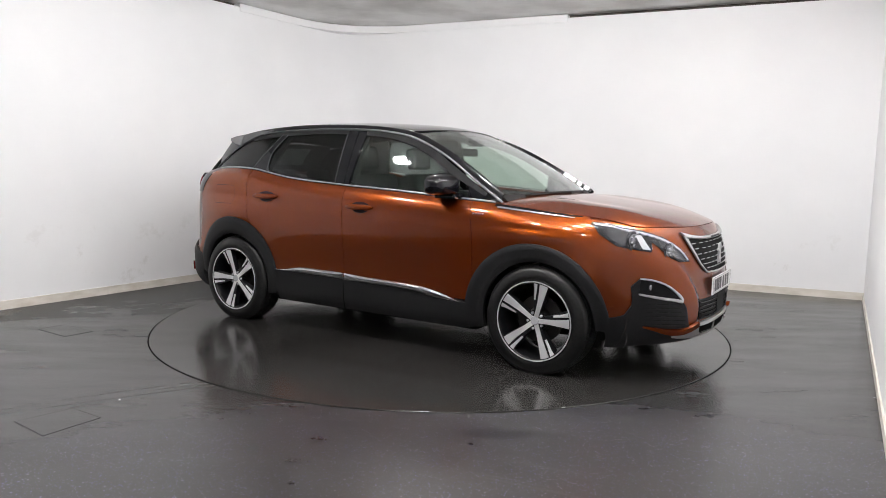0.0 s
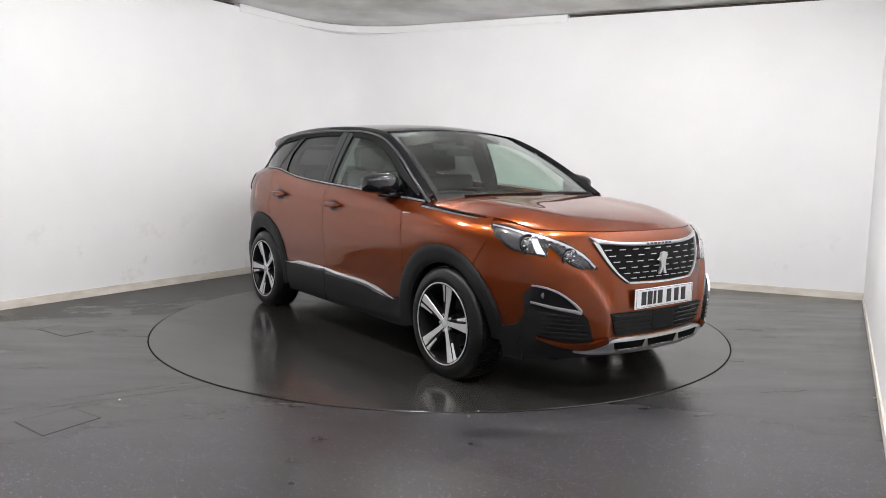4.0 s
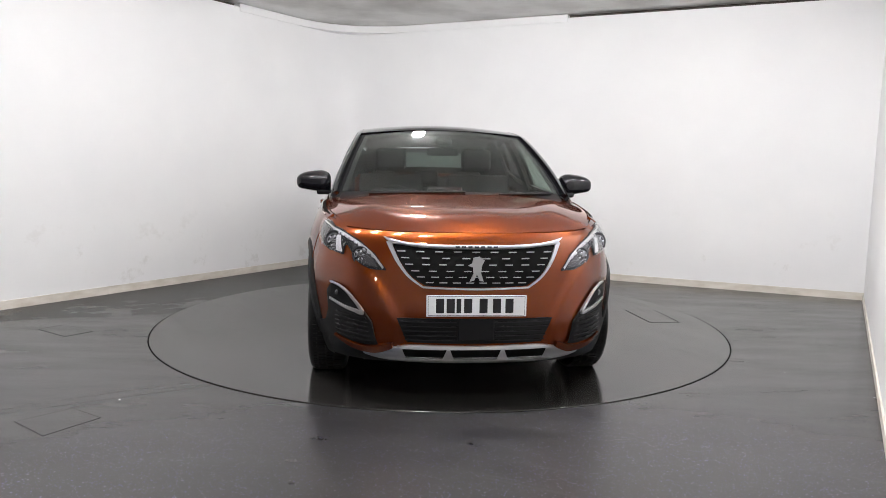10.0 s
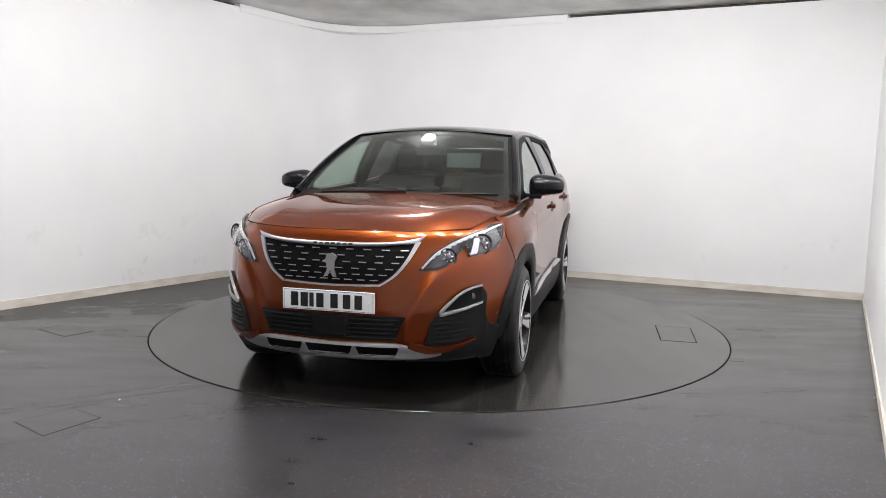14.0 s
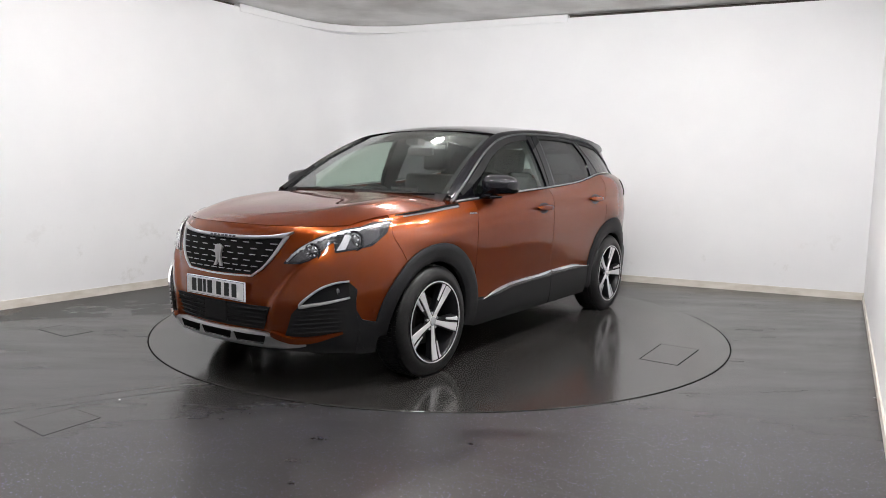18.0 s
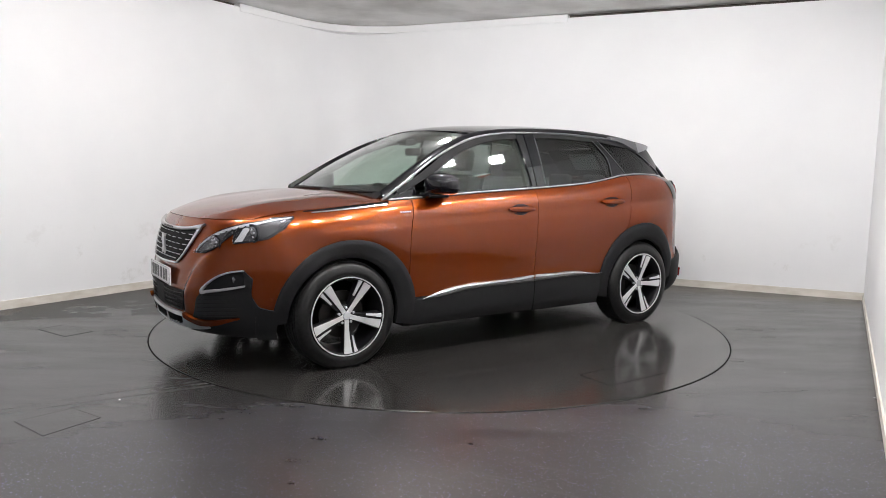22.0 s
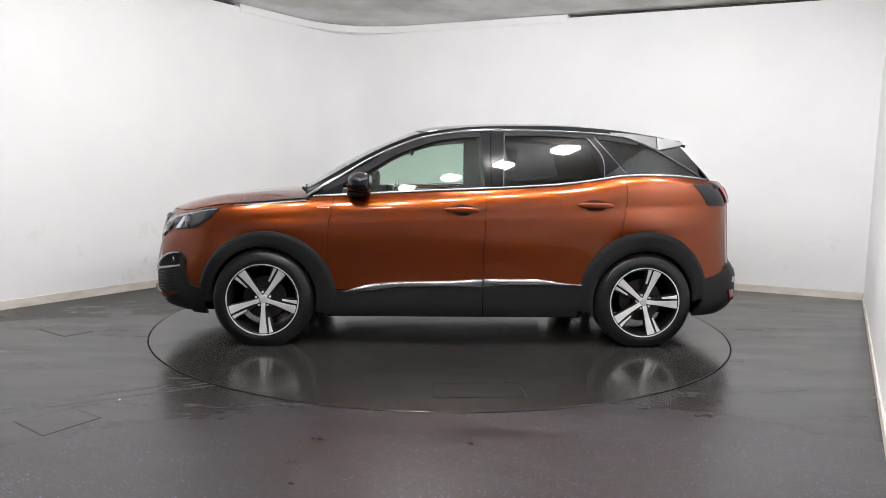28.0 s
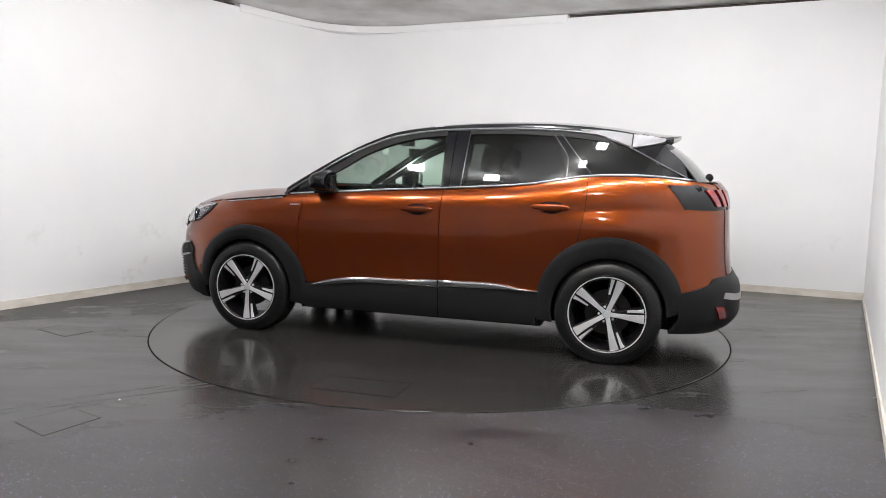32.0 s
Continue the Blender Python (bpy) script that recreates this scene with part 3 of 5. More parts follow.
def at_bonnet(u, v):
    """Bonnet: u from the windscreen to the nose, v across."""
    a = abs(v)
    side_x = 0.99 + 0.86 * u
    y = v * (at_x(side_x, belt(side_x)).y - 0.010)
    front = at_y(0.675 * v, 0.936 + 0.010 * a * a).x - 0.004
    x = (1 - u) * (0.99 + 0.12 * (1 - a**2.2)) + u * front
    ze, zm = belt(side_x) - 0.001, bonnet_mid((1 - u) * 1.11 + u * 2.098)
    z = ze + (zm - ze) * (1 - a**3.2)
    z += 0.017 * math.exp(-(((a - 0.70) / 0.17) ** 2)) * step(u * 3) * step((1 - u) * 2.2)
    return Vector((x, y, z))


def at_screen(u, v):
    """Windscreen: u from its foot to its top, v across."""
    a = abs(v)
    foot = Vector((1.13 - 0.13 * a**2.2, 0.735 * v, 1.118 - 0.012 * a * a))
    top = Vector((0.30 - 0.09 * a**2.2, 0.578 * v, 1.549 - 0.029 * a * a))
    p = foot.lerp(top, u)
    bow = 0.030 * math.sin(math.pi * u)
    return p + Vector((0.5, 0, 0.85)).normalized() * bow


def at_rearglass(u, v):
    a = abs(v)
    foot = Vector((-1.955 + 0.10 * a**2.5, 0.69 * v, 1.205))
    top = Vector((-1.68 + 0.08 * a**2.5, 0.575 * v, 1.462))
    p = foot.lerp(top, u)
    return p + Vector((-0.6, 0, 0.8)).normalized() * 0.02 * math.sin(math.pi * u)


# ---- sheet building ----
def curve(pts, n, smooth=True):
    """n + 1 points at even steps along a line through pts (2D)."""
    P = [Vector(p) for p in pts]
    if smooth and len(P) > 2:
        dense = []
        for i in range(len(P) - 1):
            p0, p1, p2, p3 = P[max(i - 1, 0)], P[i], P[i + 1], P[min(i + 2, len(P) - 1)]
            for k in range(12):
                t = k / 12
                dense.append(0.5 * (2 * p1 + (p2 - p0) * t + (2 * p0 - 5 * p1 + 4 * p2 - p3) * t * t + (3 * p1 - p0 - 3 * p2 + p3) * t**3))
        P = dense + [P[-1]]
    L = [0.0]
    for a, b in zip(P, P[1:]):
        L.append(L[-1] + (b - a).length)
    out, j = [], 0
    for i in range(n + 1):
        d = L[-1] * i / n
        while j < len(P) - 2 and L[j + 1] < d:
            j += 1
        t = (d - L[j]) / max(L[j + 1] - L[j], 1e-9)
        out.append(P[j].lerp(P[j + 1], min(max(t, 0), 1)))
    return out


def coons(bottom, top, n, m, left=None, right=None, smooth=True):
    """Rows of 2D points that fill four border lines; bottom and top run the same way, left and right from bottom to top."""
    B, T = curve(bottom, n, smooth), curve(top, n, smooth)
    Lf = curve(left or [B[0], T[0]], m, smooth)
    Rt = curve(right or [B[-1], T[-1]], m, smooth)
    rows = []
    for j in range(m + 1):
        v = j / m
        row = []
        for i in range(n + 1):
            u = i / n
            row.append((1 - v) * B[i] + v * T[i] + (1 - u) * Lf[j] + u * Rt[j] - ((1 - u) * (1 - v) * B[0] + u * (1 - v) * B[-1] + (1 - u) * v * T[0] + u * v * T[-1]))
        rows.append(row)
    return rows


def sheet(rows, surf, thick=0.012, lift=0.0, away=None, flip=False, dome=0.0):
    """A solid sheet: the rows laid on a surface, lifted along its normal, with a back and closed edges. flip mirrors it to the other side."""
    P = [[surf(p[0], p[1]) for p in row] for row in rows]
    R, C = len(P), len(P[0])
    away = away or Vector((0, 0, 0.6))

    def normal(j, i):
        a, b = P[j][min(i + 1, C - 1)] - P[j][max(i - 1, 0)], P[min(j + 1, R - 1)][i] - P[max(j - 1, 0)][i]
        if b.length < 1e-6:
            jj = 1 if j == 0 else R - 2
            b = P[min(jj + 1, R - 1)][i] - P[max(jj - 1, 0)][i]
        if a.length < 1e-6:
            ii = 1 if i == 0 else C - 2
            a = P[j][min(ii + 1, C - 1)] - P[j][max(ii - 1, 0)]
        n = a.cross(b)
        if n.length < 1e-10:
            n = P[j][i] - away
        n.normalize()
        return n if n.dot(P[j][i] - away) > 0 else -n

    bm = bmesh.new()
    front, back = [], []
    for j in range(R):
        f, b = [], []
        for i in range(C):
            n = normal(j, i)
            edge = min(i, C - 1 - i) / max((C - 1) / 2, 1), min(j, R - 1 - j) / max((R - 1) / 2, 1)
            up = lift + dome * (1 - (1 - min(edge[0] * 2, 1)) ** 2) * (1 - (1 - min(edge[1] * 2, 1)) ** 2)
            p, q = P[j][i] + n * up, P[j][i] + n * (lift - thick)
            if flip:
                p, q = Vector((p.x, -p.y, p.z)), Vector((q.x, -q.y, q.z))
            f.append(bm.verts.new(p))
            b.append(bm.verts.new(q))
        front.append(f)
        back.append(b)
    for j in range(R - 1):
        for i in range(C - 1):
            bm.faces.new((front[j][i], front[j][i + 1], front[j + 1][i + 1], front[j + 1][i])).smooth = True
            bm.faces.new((back[j][i], back[j + 1][i], back[j + 1][i + 1], back[j][i + 1])).smooth = True
    loop = [(0, i) for i in range(C)] + [(j, C - 1) for j in range(1, R)] + [(R - 1, i) for i in range(C - 2, -1, -1)] + [(j, 0) for j in range(R - 2, 0, -1)]
    for k in range(len(loop)):
        a, b = loop[k], loop[(k + 1) % len(loop)]
        bm.faces.new((front[b[0]][b[1]], front[a[0]][a[1]], back[a[0]][a[1]], back[b[0]][b[1]]))
        for g in (front, back):
            e = bm.edges.get((g[a[0]][a[1]], g[b[0]][b[1]]))
            if e:
                e.smooth = False
    bmesh.ops.remove_doubles(bm, verts=list(bm.verts), dist=1e-5)
    bmesh.ops.recalc_face_normals(bm, faces=list(bm.faces))
    return bm


def ribbon(path, widths, surf, lift=0.004, thick=0.008, n=40, smooth=True, flip=False, away=None, dome=0.0):
    """A narrow strip along a path on a surface; widths from start to end."""
    c = curve(path, n, smooth)
    rows = [[], [], []]
    for i, p in enumerate(c):
        d = (c[min(i + 1, n)] - c[max(i - 1, 0)])
        d = d.normalized() if d.length else Vector((1, 0))
        q = Vector((-d.y, d.x))
        k = i / n * (len(widths) - 1)
        j = min(int(k), len(widths) - 2)
        w = widths[j] + (widths[j + 1] - widths[j]) * (k - j)
        rows[0].append(p - q * w / 2)
        rows[1].append(p)
        rows[2].append(p + q * w / 2)
    return sheet(rows, surf, thick, lift, away, flip, dome)


def arc(cx, r, a0, a1, n=16, squash=1.0):
    return [(cx + r * math.cos(radians(a0 + (a1 - a0) * i / n)), HUB_Z + squash * r * math.sin(radians(a0 + (a1 - a0) * i / n))) for i in range(n + 1)]


def beltline(x0, x1, n=12, drop=0.0):
    return [(x0 + (x1 - x0) * i / n, belt(x0 + (x1 - x0) * i / n) - drop) for i in range(n + 1)]


car = thing("car", "copper orange metallic family crossover with black roof and black lower cladding", "car")

LAMP_LOW = [(0.465, 0.738), (0.545, 0.740), (0.605, 0.766), (0.650, 0.832), (0.668, 0.856), (0.682, 0.850), (0.688, 0.800), (0.76, 0.818), ("x", 1.80, 0.834), ("x", 1.70, 0.900), ("x", 1.645, 0.955)]
LAMP_TOP = [(0.465, 0.746), (0.52, 0.822), (0.60, 0.884), (0.68, 0.922), (0.735, 0.938), ("x", 1.75, 0.957), ("x", 1.645, 0.964)]

for flip in (False, True):
    def put(name, bm, mat, parent=car, label=""):
        return part(name, bm, mat, parent, label)

    # painted side panels
    G = 0.0019
    front_door = put("front_door", sheet(coons([(-0.185 + G, 0.42), (0.862 - G, 0.42)], beltline(-0.205 + G, 0.85 - G), 36, 26, [(-0.185 + G, 0.42), (-0.19 + G, 0.79), (-0.195 + G, 0.947), (-0.205 + G, belt(-0.205))], [(0.862 - G, 0.42), (0.885 - G, 0.55), (0.89 - G, 0.74), (0.885 - G, 0.86), (0.868 - G, 0.955), (0.85 - G, belt(0.85))]), at_x, 0.02, flip=flip), M_PAINT)
    rear_door = put("rear_door", sheet(coons([(-0.885 + G, 0.42), (-0.185 - G, 0.42)], beltline(-1.18 + G, -0.205 - G), 36, 26, [(-0.885 + G, 0.42), (-0.93 + G, 0.53), (-1.02 + G, 0.66), (-1.12 + G, 0.78), (-1.155 + G, 0.917), (-1.18 + G, 1.077), (-1.18 + G, belt(-1.18))], [(-0.185 - G, 0.42), (-0.19 - G, 0.79), (-0.195 - G, 0.947), (-0.205 - G, belt(-0.205))]), at_x, 0.02, flip=flip), M_PAINT)
    fender = put("front_wing", sheet(coons(arc(AXLE, 0.455, 172, 57, 20), beltline(0.85 + G, 1.62), 40, 22, [(0.886 + G, 0.41), (0.889 + G, 0.62), (0.887 + G, 0.86), (0.868 + G, 0.955), (0.85 + G, belt(0.85))], [(1.585, 0.727), (1.62, 0.80), (1.662, 0.88), (1.655, 0.93), (1.62, belt(1.62))]), at_x, 0.015, flip=flip), M_PAINT)
    quarter = put("rear_wing", sheet(coons(arc(-AXLE, 0.455, 62, 168, 16) + [(-1.90, 0.50), (at_y(0.60, 0.55, True).x, 0.55)], beltline(-1.18 - G, -1.9) + [(at_y(0.60, 1.185, True).x, 1.185)], 44, 22, [(-1.124 - G, 0.747), (-1.155 - G, 0.917), (-1.18 - G, 1.077), (-1.18 - G, belt(-1.18))], [(at_y(0.60, z, True).x, z) for z in (0.55, 0.8, 1.0, 1.1, 1.185)]), at_x, 0.015, flip=flip), M_PAINT)
    # black lower cladding
    put("sill_cladding", sheet(coons([(-0.86, 0.235), (0.86, 0.235)], [(-0.90, 0.462), (-0.57, 0.470), (0.30, 0.458), (0.60, 0.425), (0.87, 0.405)], 40, 8), at_x, 0.03, 0.010, flip=flip, dome=0.008), M_CLAD, label="black textured plastic sill cladding")
    for cx, a0, a1, nm in ((AXLE, 193, -3, "front"), (-AXLE, 180, -13, "rear")):
        inner = arc(cx, 0.368, a0, a1, 30)
        outer = [(x - 0.028, z) for x, z in arc(cx, 0.478, a0, a1, 30)] if cx > 0 else [(x, z + 0.036) for x, z in arc(cx, 0.470, a0, a1, 30)]
        put("wheel_arch_trim", sheet(coons(inner, outer, 44, 6, smooth=False), at_x, 0.03, 0.008, flip=flip, dome=0.012), M_CLAD, label="black plastic wheel arch trim")
    # bright strips on the doors' lower edge
    put("door_strip", sheet(coons([(0.74, 0.404), (0.58, 0.413), (0.42, 0.438), (0.03, 0.447), (-0.18, 0.449)], [(0.79, 0.404), (0.62, 0.455), (0.42, 0.481), (0.03, 0.491), (-0.18, 0.499)], 30, 8), at_x, 0.01, 0.014, flip=flip, dome=0.016), M_CHROME, front_door, "bright metal door strip")
    put("door_strip", sheet(coons([(-0.192, 0.455), (-0.45, 0.458), (-0.70, 0.462), (-0.89, 0.464)], [(-0.192, 0.500), (-0.57, 0.505), (-0.76, 0.480), (-0.89, 0.467)], 26, 8), at_x, 0.01, 0.014, flip=flip, dome=0.016), M_CHROME, rear_door, "bright metal door strip")
    # door handles: a flat patch in shade-dark copper for the cupped recess, a grip bar and a lower cap
    for dr, x0, x1, z in ((front_door, -0.15, 0.09, 0.985), (rear_door, -1.08, -0.83, 1.028)):
        xm = (x0 + x1) / 2
        put("handle_shade", sheet(coons([(x0 + 0.035, z - 0.012), (x0 + 0.072, z - 0.036), (xm, z - 0.044), (x1 - 0.072, z - 0.036), (x1 - 0.035, z - 0.012)], [(x0 + 0.035, z + 0.012), (x0 + 0.072, z + 0.030), (xm, z + 0.036), (x1 - 0.072, z + 0.030), (x1 - 0.035, z + 0.012)], 16, 6), at_x, 0.004, 0.0012, flip=flip), M_HANDLESHADE, dr, "flat darker copper patch painted as shade behind the door handle")
        h = put("handle", sheet(coons([(x0, z - 0.003), (x0 + 0.03, z - 0.013), (xm, z - 0.019), (x1 - 0.03, z - 0.013), (x1, z - 0.003)], [(x0, z + 0.003), (x0 + 0.03, z + 0.013), (xm, z + 0.017), (x1 - 0.03, z + 0.013), (x1, z + 0.003)], 18, 8), at_x, 0.016, 0.024, flip=flip, dome=0.014), M_PAINT, dr)

    # dark lining behind the panels' upper edge
    put("belt_lining", sheet(coons(beltline(-1.88, 0.95, 24, 0.14), beltline(-1.88, 0.95, 24, 0.004), 40, 4), at_x, 0.012, -0.026, flip=flip), M_TRIM)
    # belt trim, window frames and glass
    put("belt_trim", ribbon([(1.0 - 2.85 * i / 24, belt(1.0 - 2.85 * i / 24) + 0.009) for i in range(25)], (0.008, 0.008), at_glass, 0.008, 0.012, 60, flip=flip, dome=0.003), M_SILVER, label="bright trim line under the windows")
    put("roof_trim", ribbon([(1.05 - 2.45 * i / 30, chrome(1.05 - 2.45 * i / 30)) for i in range(31)], (0.014, 0.012, 0.009, 0.009, 0.010), at_glass, 0.008, 0.014, 70, flip=flip, dome=0.004), M_TRIMSILVER, label="satin silver line from windscreen pillar to roof edge")
    gl = [(0.80, 1.094), (0.62, 1.222), (0.43, 1.345), (0.20, 1.440), (0.0, 1.478), (-0.17, 1.492)]
    put("front_side_window", sheet(coons([(0.80, 1.092), (0.62, 1.090), (0.2, 1.116), (-0.20, 1.136)], gl, 28, 14, None, [(-0.20, 1.136), (-0.17, 1.492)]), at_glass, 0.004, -0.006, flip=flip), M_GLASS, front_door, "lightly tinted door window")
    put("rear_side_window", sheet(coons([(-0.31, 1.142), (-0.6, 1.162), (-0.85, 1.192), (-1.035, 1.222)], [(-0.335, 1.500), (-0.6, 1.506), (-0.9, 1.497), (-0.93, 1.494)], 24, 14, None, [(-1.035, 1.222), (-1.033, 1.35), (-0.98, 1.432), (-0.93, 1.494)]), at_glass, 0.004, -0.006, flip=flip), M_PRIVACY, rear_door, "dark privacy glass in the rear door")
    put("quarter_window", sheet(coons([(-1.20, 1.249), (-1.38, 1.250), (-1.6, 1.244), (-1.785, 1.233)], [(-0.985, 1.500), (-1.2, 1.490), (-1.38, 1.432), (-1.60, 1.323)], 24, 12), at_glass, 0.004, -0.004, flip=flip), M_PRIVACY, label="dark privacy glass quarter window")
    put("pillar_lining", sheet(coons([(-1.05, 1.20), (-1.4, 1.21), (-1.88, 1.20)], [(-0.93, 1.53), (-1.3, 1.50), (-1.66, 1.44)], 14, 8), at_glass, 0.02, -0.045, flip=flip), M_TRIM)
    put("pillar_lining", sheet(coons([(-0.17, 1.10), (-0.34, 1.11)], [(-0.15, 1.53), (-0.36, 1.54)], 4, 8), at_glass, 0.03, -0.03, flip=flip), M_TRIM)
    # pillars in gloss black
    put("window_pillar", sheet(coons([(-0.195, 1.134), (-0.315, 1.142)], [(-0.165, 1.52), (-0.335, 1.528)], 8, 14), at_glass, 0.014, 0.004, flip=flip), M_BLACK, label="gloss black pillar between the doors")
    put("pillar_joint", ribbon([(-0.235, 1.135), (-0.24, 1.52)], (0.005, 0.005), at_glass, 0.0055, 0.004, 8, flip=flip), M_GAP)
    put("rear_pillar", sheet(coons([(-1.035, 1.218), (-1.20, 1.245)], [(-0.925, 1.51), (-0.985, 1.507)], 8, 14, [(-1.035, 1.218), (-1.033, 1.35), (-0.98, 1.437), (-0.925, 1.51)]), at_glass, 0.014, 0.002, flip=flip), M_BLACK, label="gloss black slanted rear pillar")
    for edge in ([(-1.037, 1.222), (-1.035, 1.35), (-0.982, 1.434), (-0.932, 1.498)], [(-1.198, 1.242), (-0.982, 1.502)], [(-0.322, 1.145), (-0.338, 1.502)]):
        put("window_edge", ribbon(edge, (0.0028, 0.0028), at_glass, 0.0065, 0.006, 20, flip=flip), M_TRIMSILVER, label="thin bright window edge")
    put("mirror_sail", sheet(coons([(0.98, 1.066), (0.80, 1.086)], [(0.96, 1.085), (0.79, 1.10 + 0.10)], 8, 6), at_glass, 0.014, 0.002, flip=flip), M_BLACK, front_door, "black triangular plate at the mirror foot")
    put("window_frame", ribbon([(0.93, 1.105), (0.80, 1.170), (0.62, 1.268), (0.43, 1.380), (0.20, 1.462), (0.0, 1.498), (-0.17, 1.512)], (0.03, 0.05, 0.05, 0.04, 0.036), at_glass, 0.0034, 0.02, 40, flip=flip), M_TRIM, front_door, "matt black window frame")
    put("window_frame", ribbon([(-0.335, 1.517), (-0.6, 1.522), (-0.93, 1.508), (-1.1, 1.494), (-1.3, 1.466)], (0.03, 0.03, 0.03), at_glass, 0.0034, 0.02, 30, flip=flip), M_TRIM, rear_door, "matt black window frame")
    # roof side rail and windscreen pillar in black, from the bright line up to the roof
    xs = [1.04 - 2.5 * i / 44 for i in range(45)]
    rows = [[(x, 0.0) for x in xs], [(x, 0.5) for x in xs], [(x, 1.0) for x in xs]]

    def at_rail(x, k):
        a = at_glass(x, chrome(x))
        y = rail_y(x) - 0.006
        b = Vector((x, y, rail(x)))
        out = 0.012 * math.sin(math.pi * k)
        return a.lerp(b, k) + Vector((0, 0.7, 0.7)) * out
    put("roof_rail", sheet(rows, at_rail, 0.03, 0.003, flip=flip), M_BLACK, label="gloss black pillar and roof edge")
    # silver blade at the rear roof corner
    put("silver_blade", sheet(coons([(-1.10, 1.529), (-1.263, 1.486), (-1.433, 1.420)], [(-1.10, 1.536), (-1.28, 1.526), (-1.437, 1.504)], 16, 6), at_glass, 0.02, 0.012, flip=flip), M_BLADE, label="satin silver blade at the rear roof corner")
    put("silver_blade", sheet(coons([(-1.440, 1.417), (-1.54, 1.434), (-1.635, 1.456)], [(-1.444, 1.503), (-1.55, 1.492), (-1.650, 1.476)], 14, 6), at_glass, 0.02, 0.014, flip=flip), M_BRIGHTBLADE, label="bright silver tip of the roof corner blade")
    put("corner_panel", sheet(coons([(-1.80, 1.226), (-1.86, 1.222)], [(-1.45, 1.415), (-1.63, 1.452)], 8, 12), at_glass, 0.02, -0.001, flip=flip), M_BLACK, label="gloss black panel beside the tailgate window")

    put("window_line", ribbon([(-1.27, 1.483), (-1.44, 1.414), (-1.60, 1.330), (-1.79, 1.230)], (0.004, 0.005, 0.004), at_glass, 0.006, 0.006, 24, flip=flip), M_TRIMSILVER, label="thin bright line across the rear glass")
    put("sill_joint", ribbon([(-0.187, 0.240), (-0.187, 0.452)], (0.006, 0.006), at_x, 0.0185, 0.004, 12, flip=flip), M_GAP)
    for cx in (-0.72, -0.36, 0.08, 0.50, 0.74):
        y = at_x(cx, 0.235).y + 0.004
        part("sill_clip", rounded(cx - 0.022, cx + 0.022, min(y - 0.03, y), max(y - 0.03, y), 0.226, 0.240, 0.003, 1, Matrix.Scale(-1, 4, (0, 1, 0)) if flip else None), M_TRIM, car)

    # headlamp
    lamp = put("headlight", sheet(coons(S(*LAMP_LOW), S(*LAMP_TOP), 48, 10, smooth=False), at_s, 0.02, 0.006, flip=flip), M_LAMPBODY, label="dark headlight with clear projector lenses")
    put("reflector", sheet(coons(S((0.700, 0.815), (0.76, 0.828), ("x", 1.815, 0.845), ("x", 1.745, 0.888)), S((0.706, 0.898), (0.745, 0.918), ("x", 1.79, 0.932), ("x", 1.725, 0.942)), 16, 8), at_s, 0.006, 0.0085, flip=flip), M_REFLECTOR, lamp, "faceted chrome reflector")
    put("reflector", sheet(coons(S((0.500, 0.752), (0.56, 0.758), (0.60, 0.782), (0.632, 0.830)), S((0.535, 0.800), (0.575, 0.832), (0.615, 0.858), (0.645, 0.872)), 14, 6), at_s, 0.006, 0.0085, flip=flip), M_REFLECTOR, lamp, "faceted chrome reflector")
    for k in range(11):
        c0 = Vector((0.505, 0.786)).lerp(Vector((0.735, 0.918)), k / 10) + Vector((0, 0.018 * math.sin(math.pi * k / 10)))
        put("daylight_lens", sheet(coons(S((c0.x - 0.007, c0.y - 0.010), (c0.x + 0.006, c0.y - 0.006)), S((c0.x - 0.004, c0.y + 0.004), (c0.x + 0.009, c0.y + 0.008)), 3, 3), at_s, 0.008, 0.0125, flip=flip, dome=0.002), M_LIGHTGREY, lamp, "clear block of the daytime light")
    for (y, z, r) in ((0.742, 0.866, 0.042), (0.597, 0.806, 0.036)):
        p = at_y(y, z)
        m = Matrix.Translation((p.x + 0.003, -p.y if flip else p.y, p.z)) @ Vector((0.93, (-0.42 if flip else 0.42), 0.05)).to_track_quat("Z", "Y").to_matrix().to_4x4()
        part("projector", lathe([(r, -0.01), (r, 0.006), (r * 0.82, 0.009), (r * 0.78, 0.004), (r * 0.6, 0.012), (r * 0.3, 0.015), (0.0, 0.016)], 28, m), M_LAMPIN, lamp, "clear projector lens")
        part("projector_frame", lathe([(r * 1.02, -0.006), (r * 1.34, -0.002), (r * 1.38, 0.003), (r * 1.30, 0.004), (r * 1.04, 0.000), (r * 1.02, -0.006)], 28, m), M_LAMPRING, lamp, "bright reflector ring")
        for q in range(6):
            part("facet", rounded(-r * 0.16, r * 0.16, -r * 0.10, r * 0.10, 0.004, 0.012, 0.002, 1, m @ pose(0, 0, 0, 0, 0, 60 * q + 15) @ Matrix.Translation((r * 0.62, 0, 0.004))), M_LIGHTGREY, lamp)
    put("inner_bezel", sheet(coons(S((0.692, 0.812), (0.722, 0.818)), S((0.700, 0.895), (0.722, 0.895)), 4, 6), at_s, 0.006, 0.010, flip=flip), M_LIGHTGREY, lamp, "bright upright bezel")
    put("daylight_strip", ribbon(S((0.478, 0.750), (0.535, 0.818), (0.605, 0.868), (0.68, 0.905), (0.74, 0.925), ("x", 1.75, 0.942), ("x", 1.66, 0.955)), (0.012, 0.012, 0.010, 0.008, 0.006), at_s, 0.0085, 0.006, 40, flip=flip), M_SATIN, lamp, "bright daytime light strip")
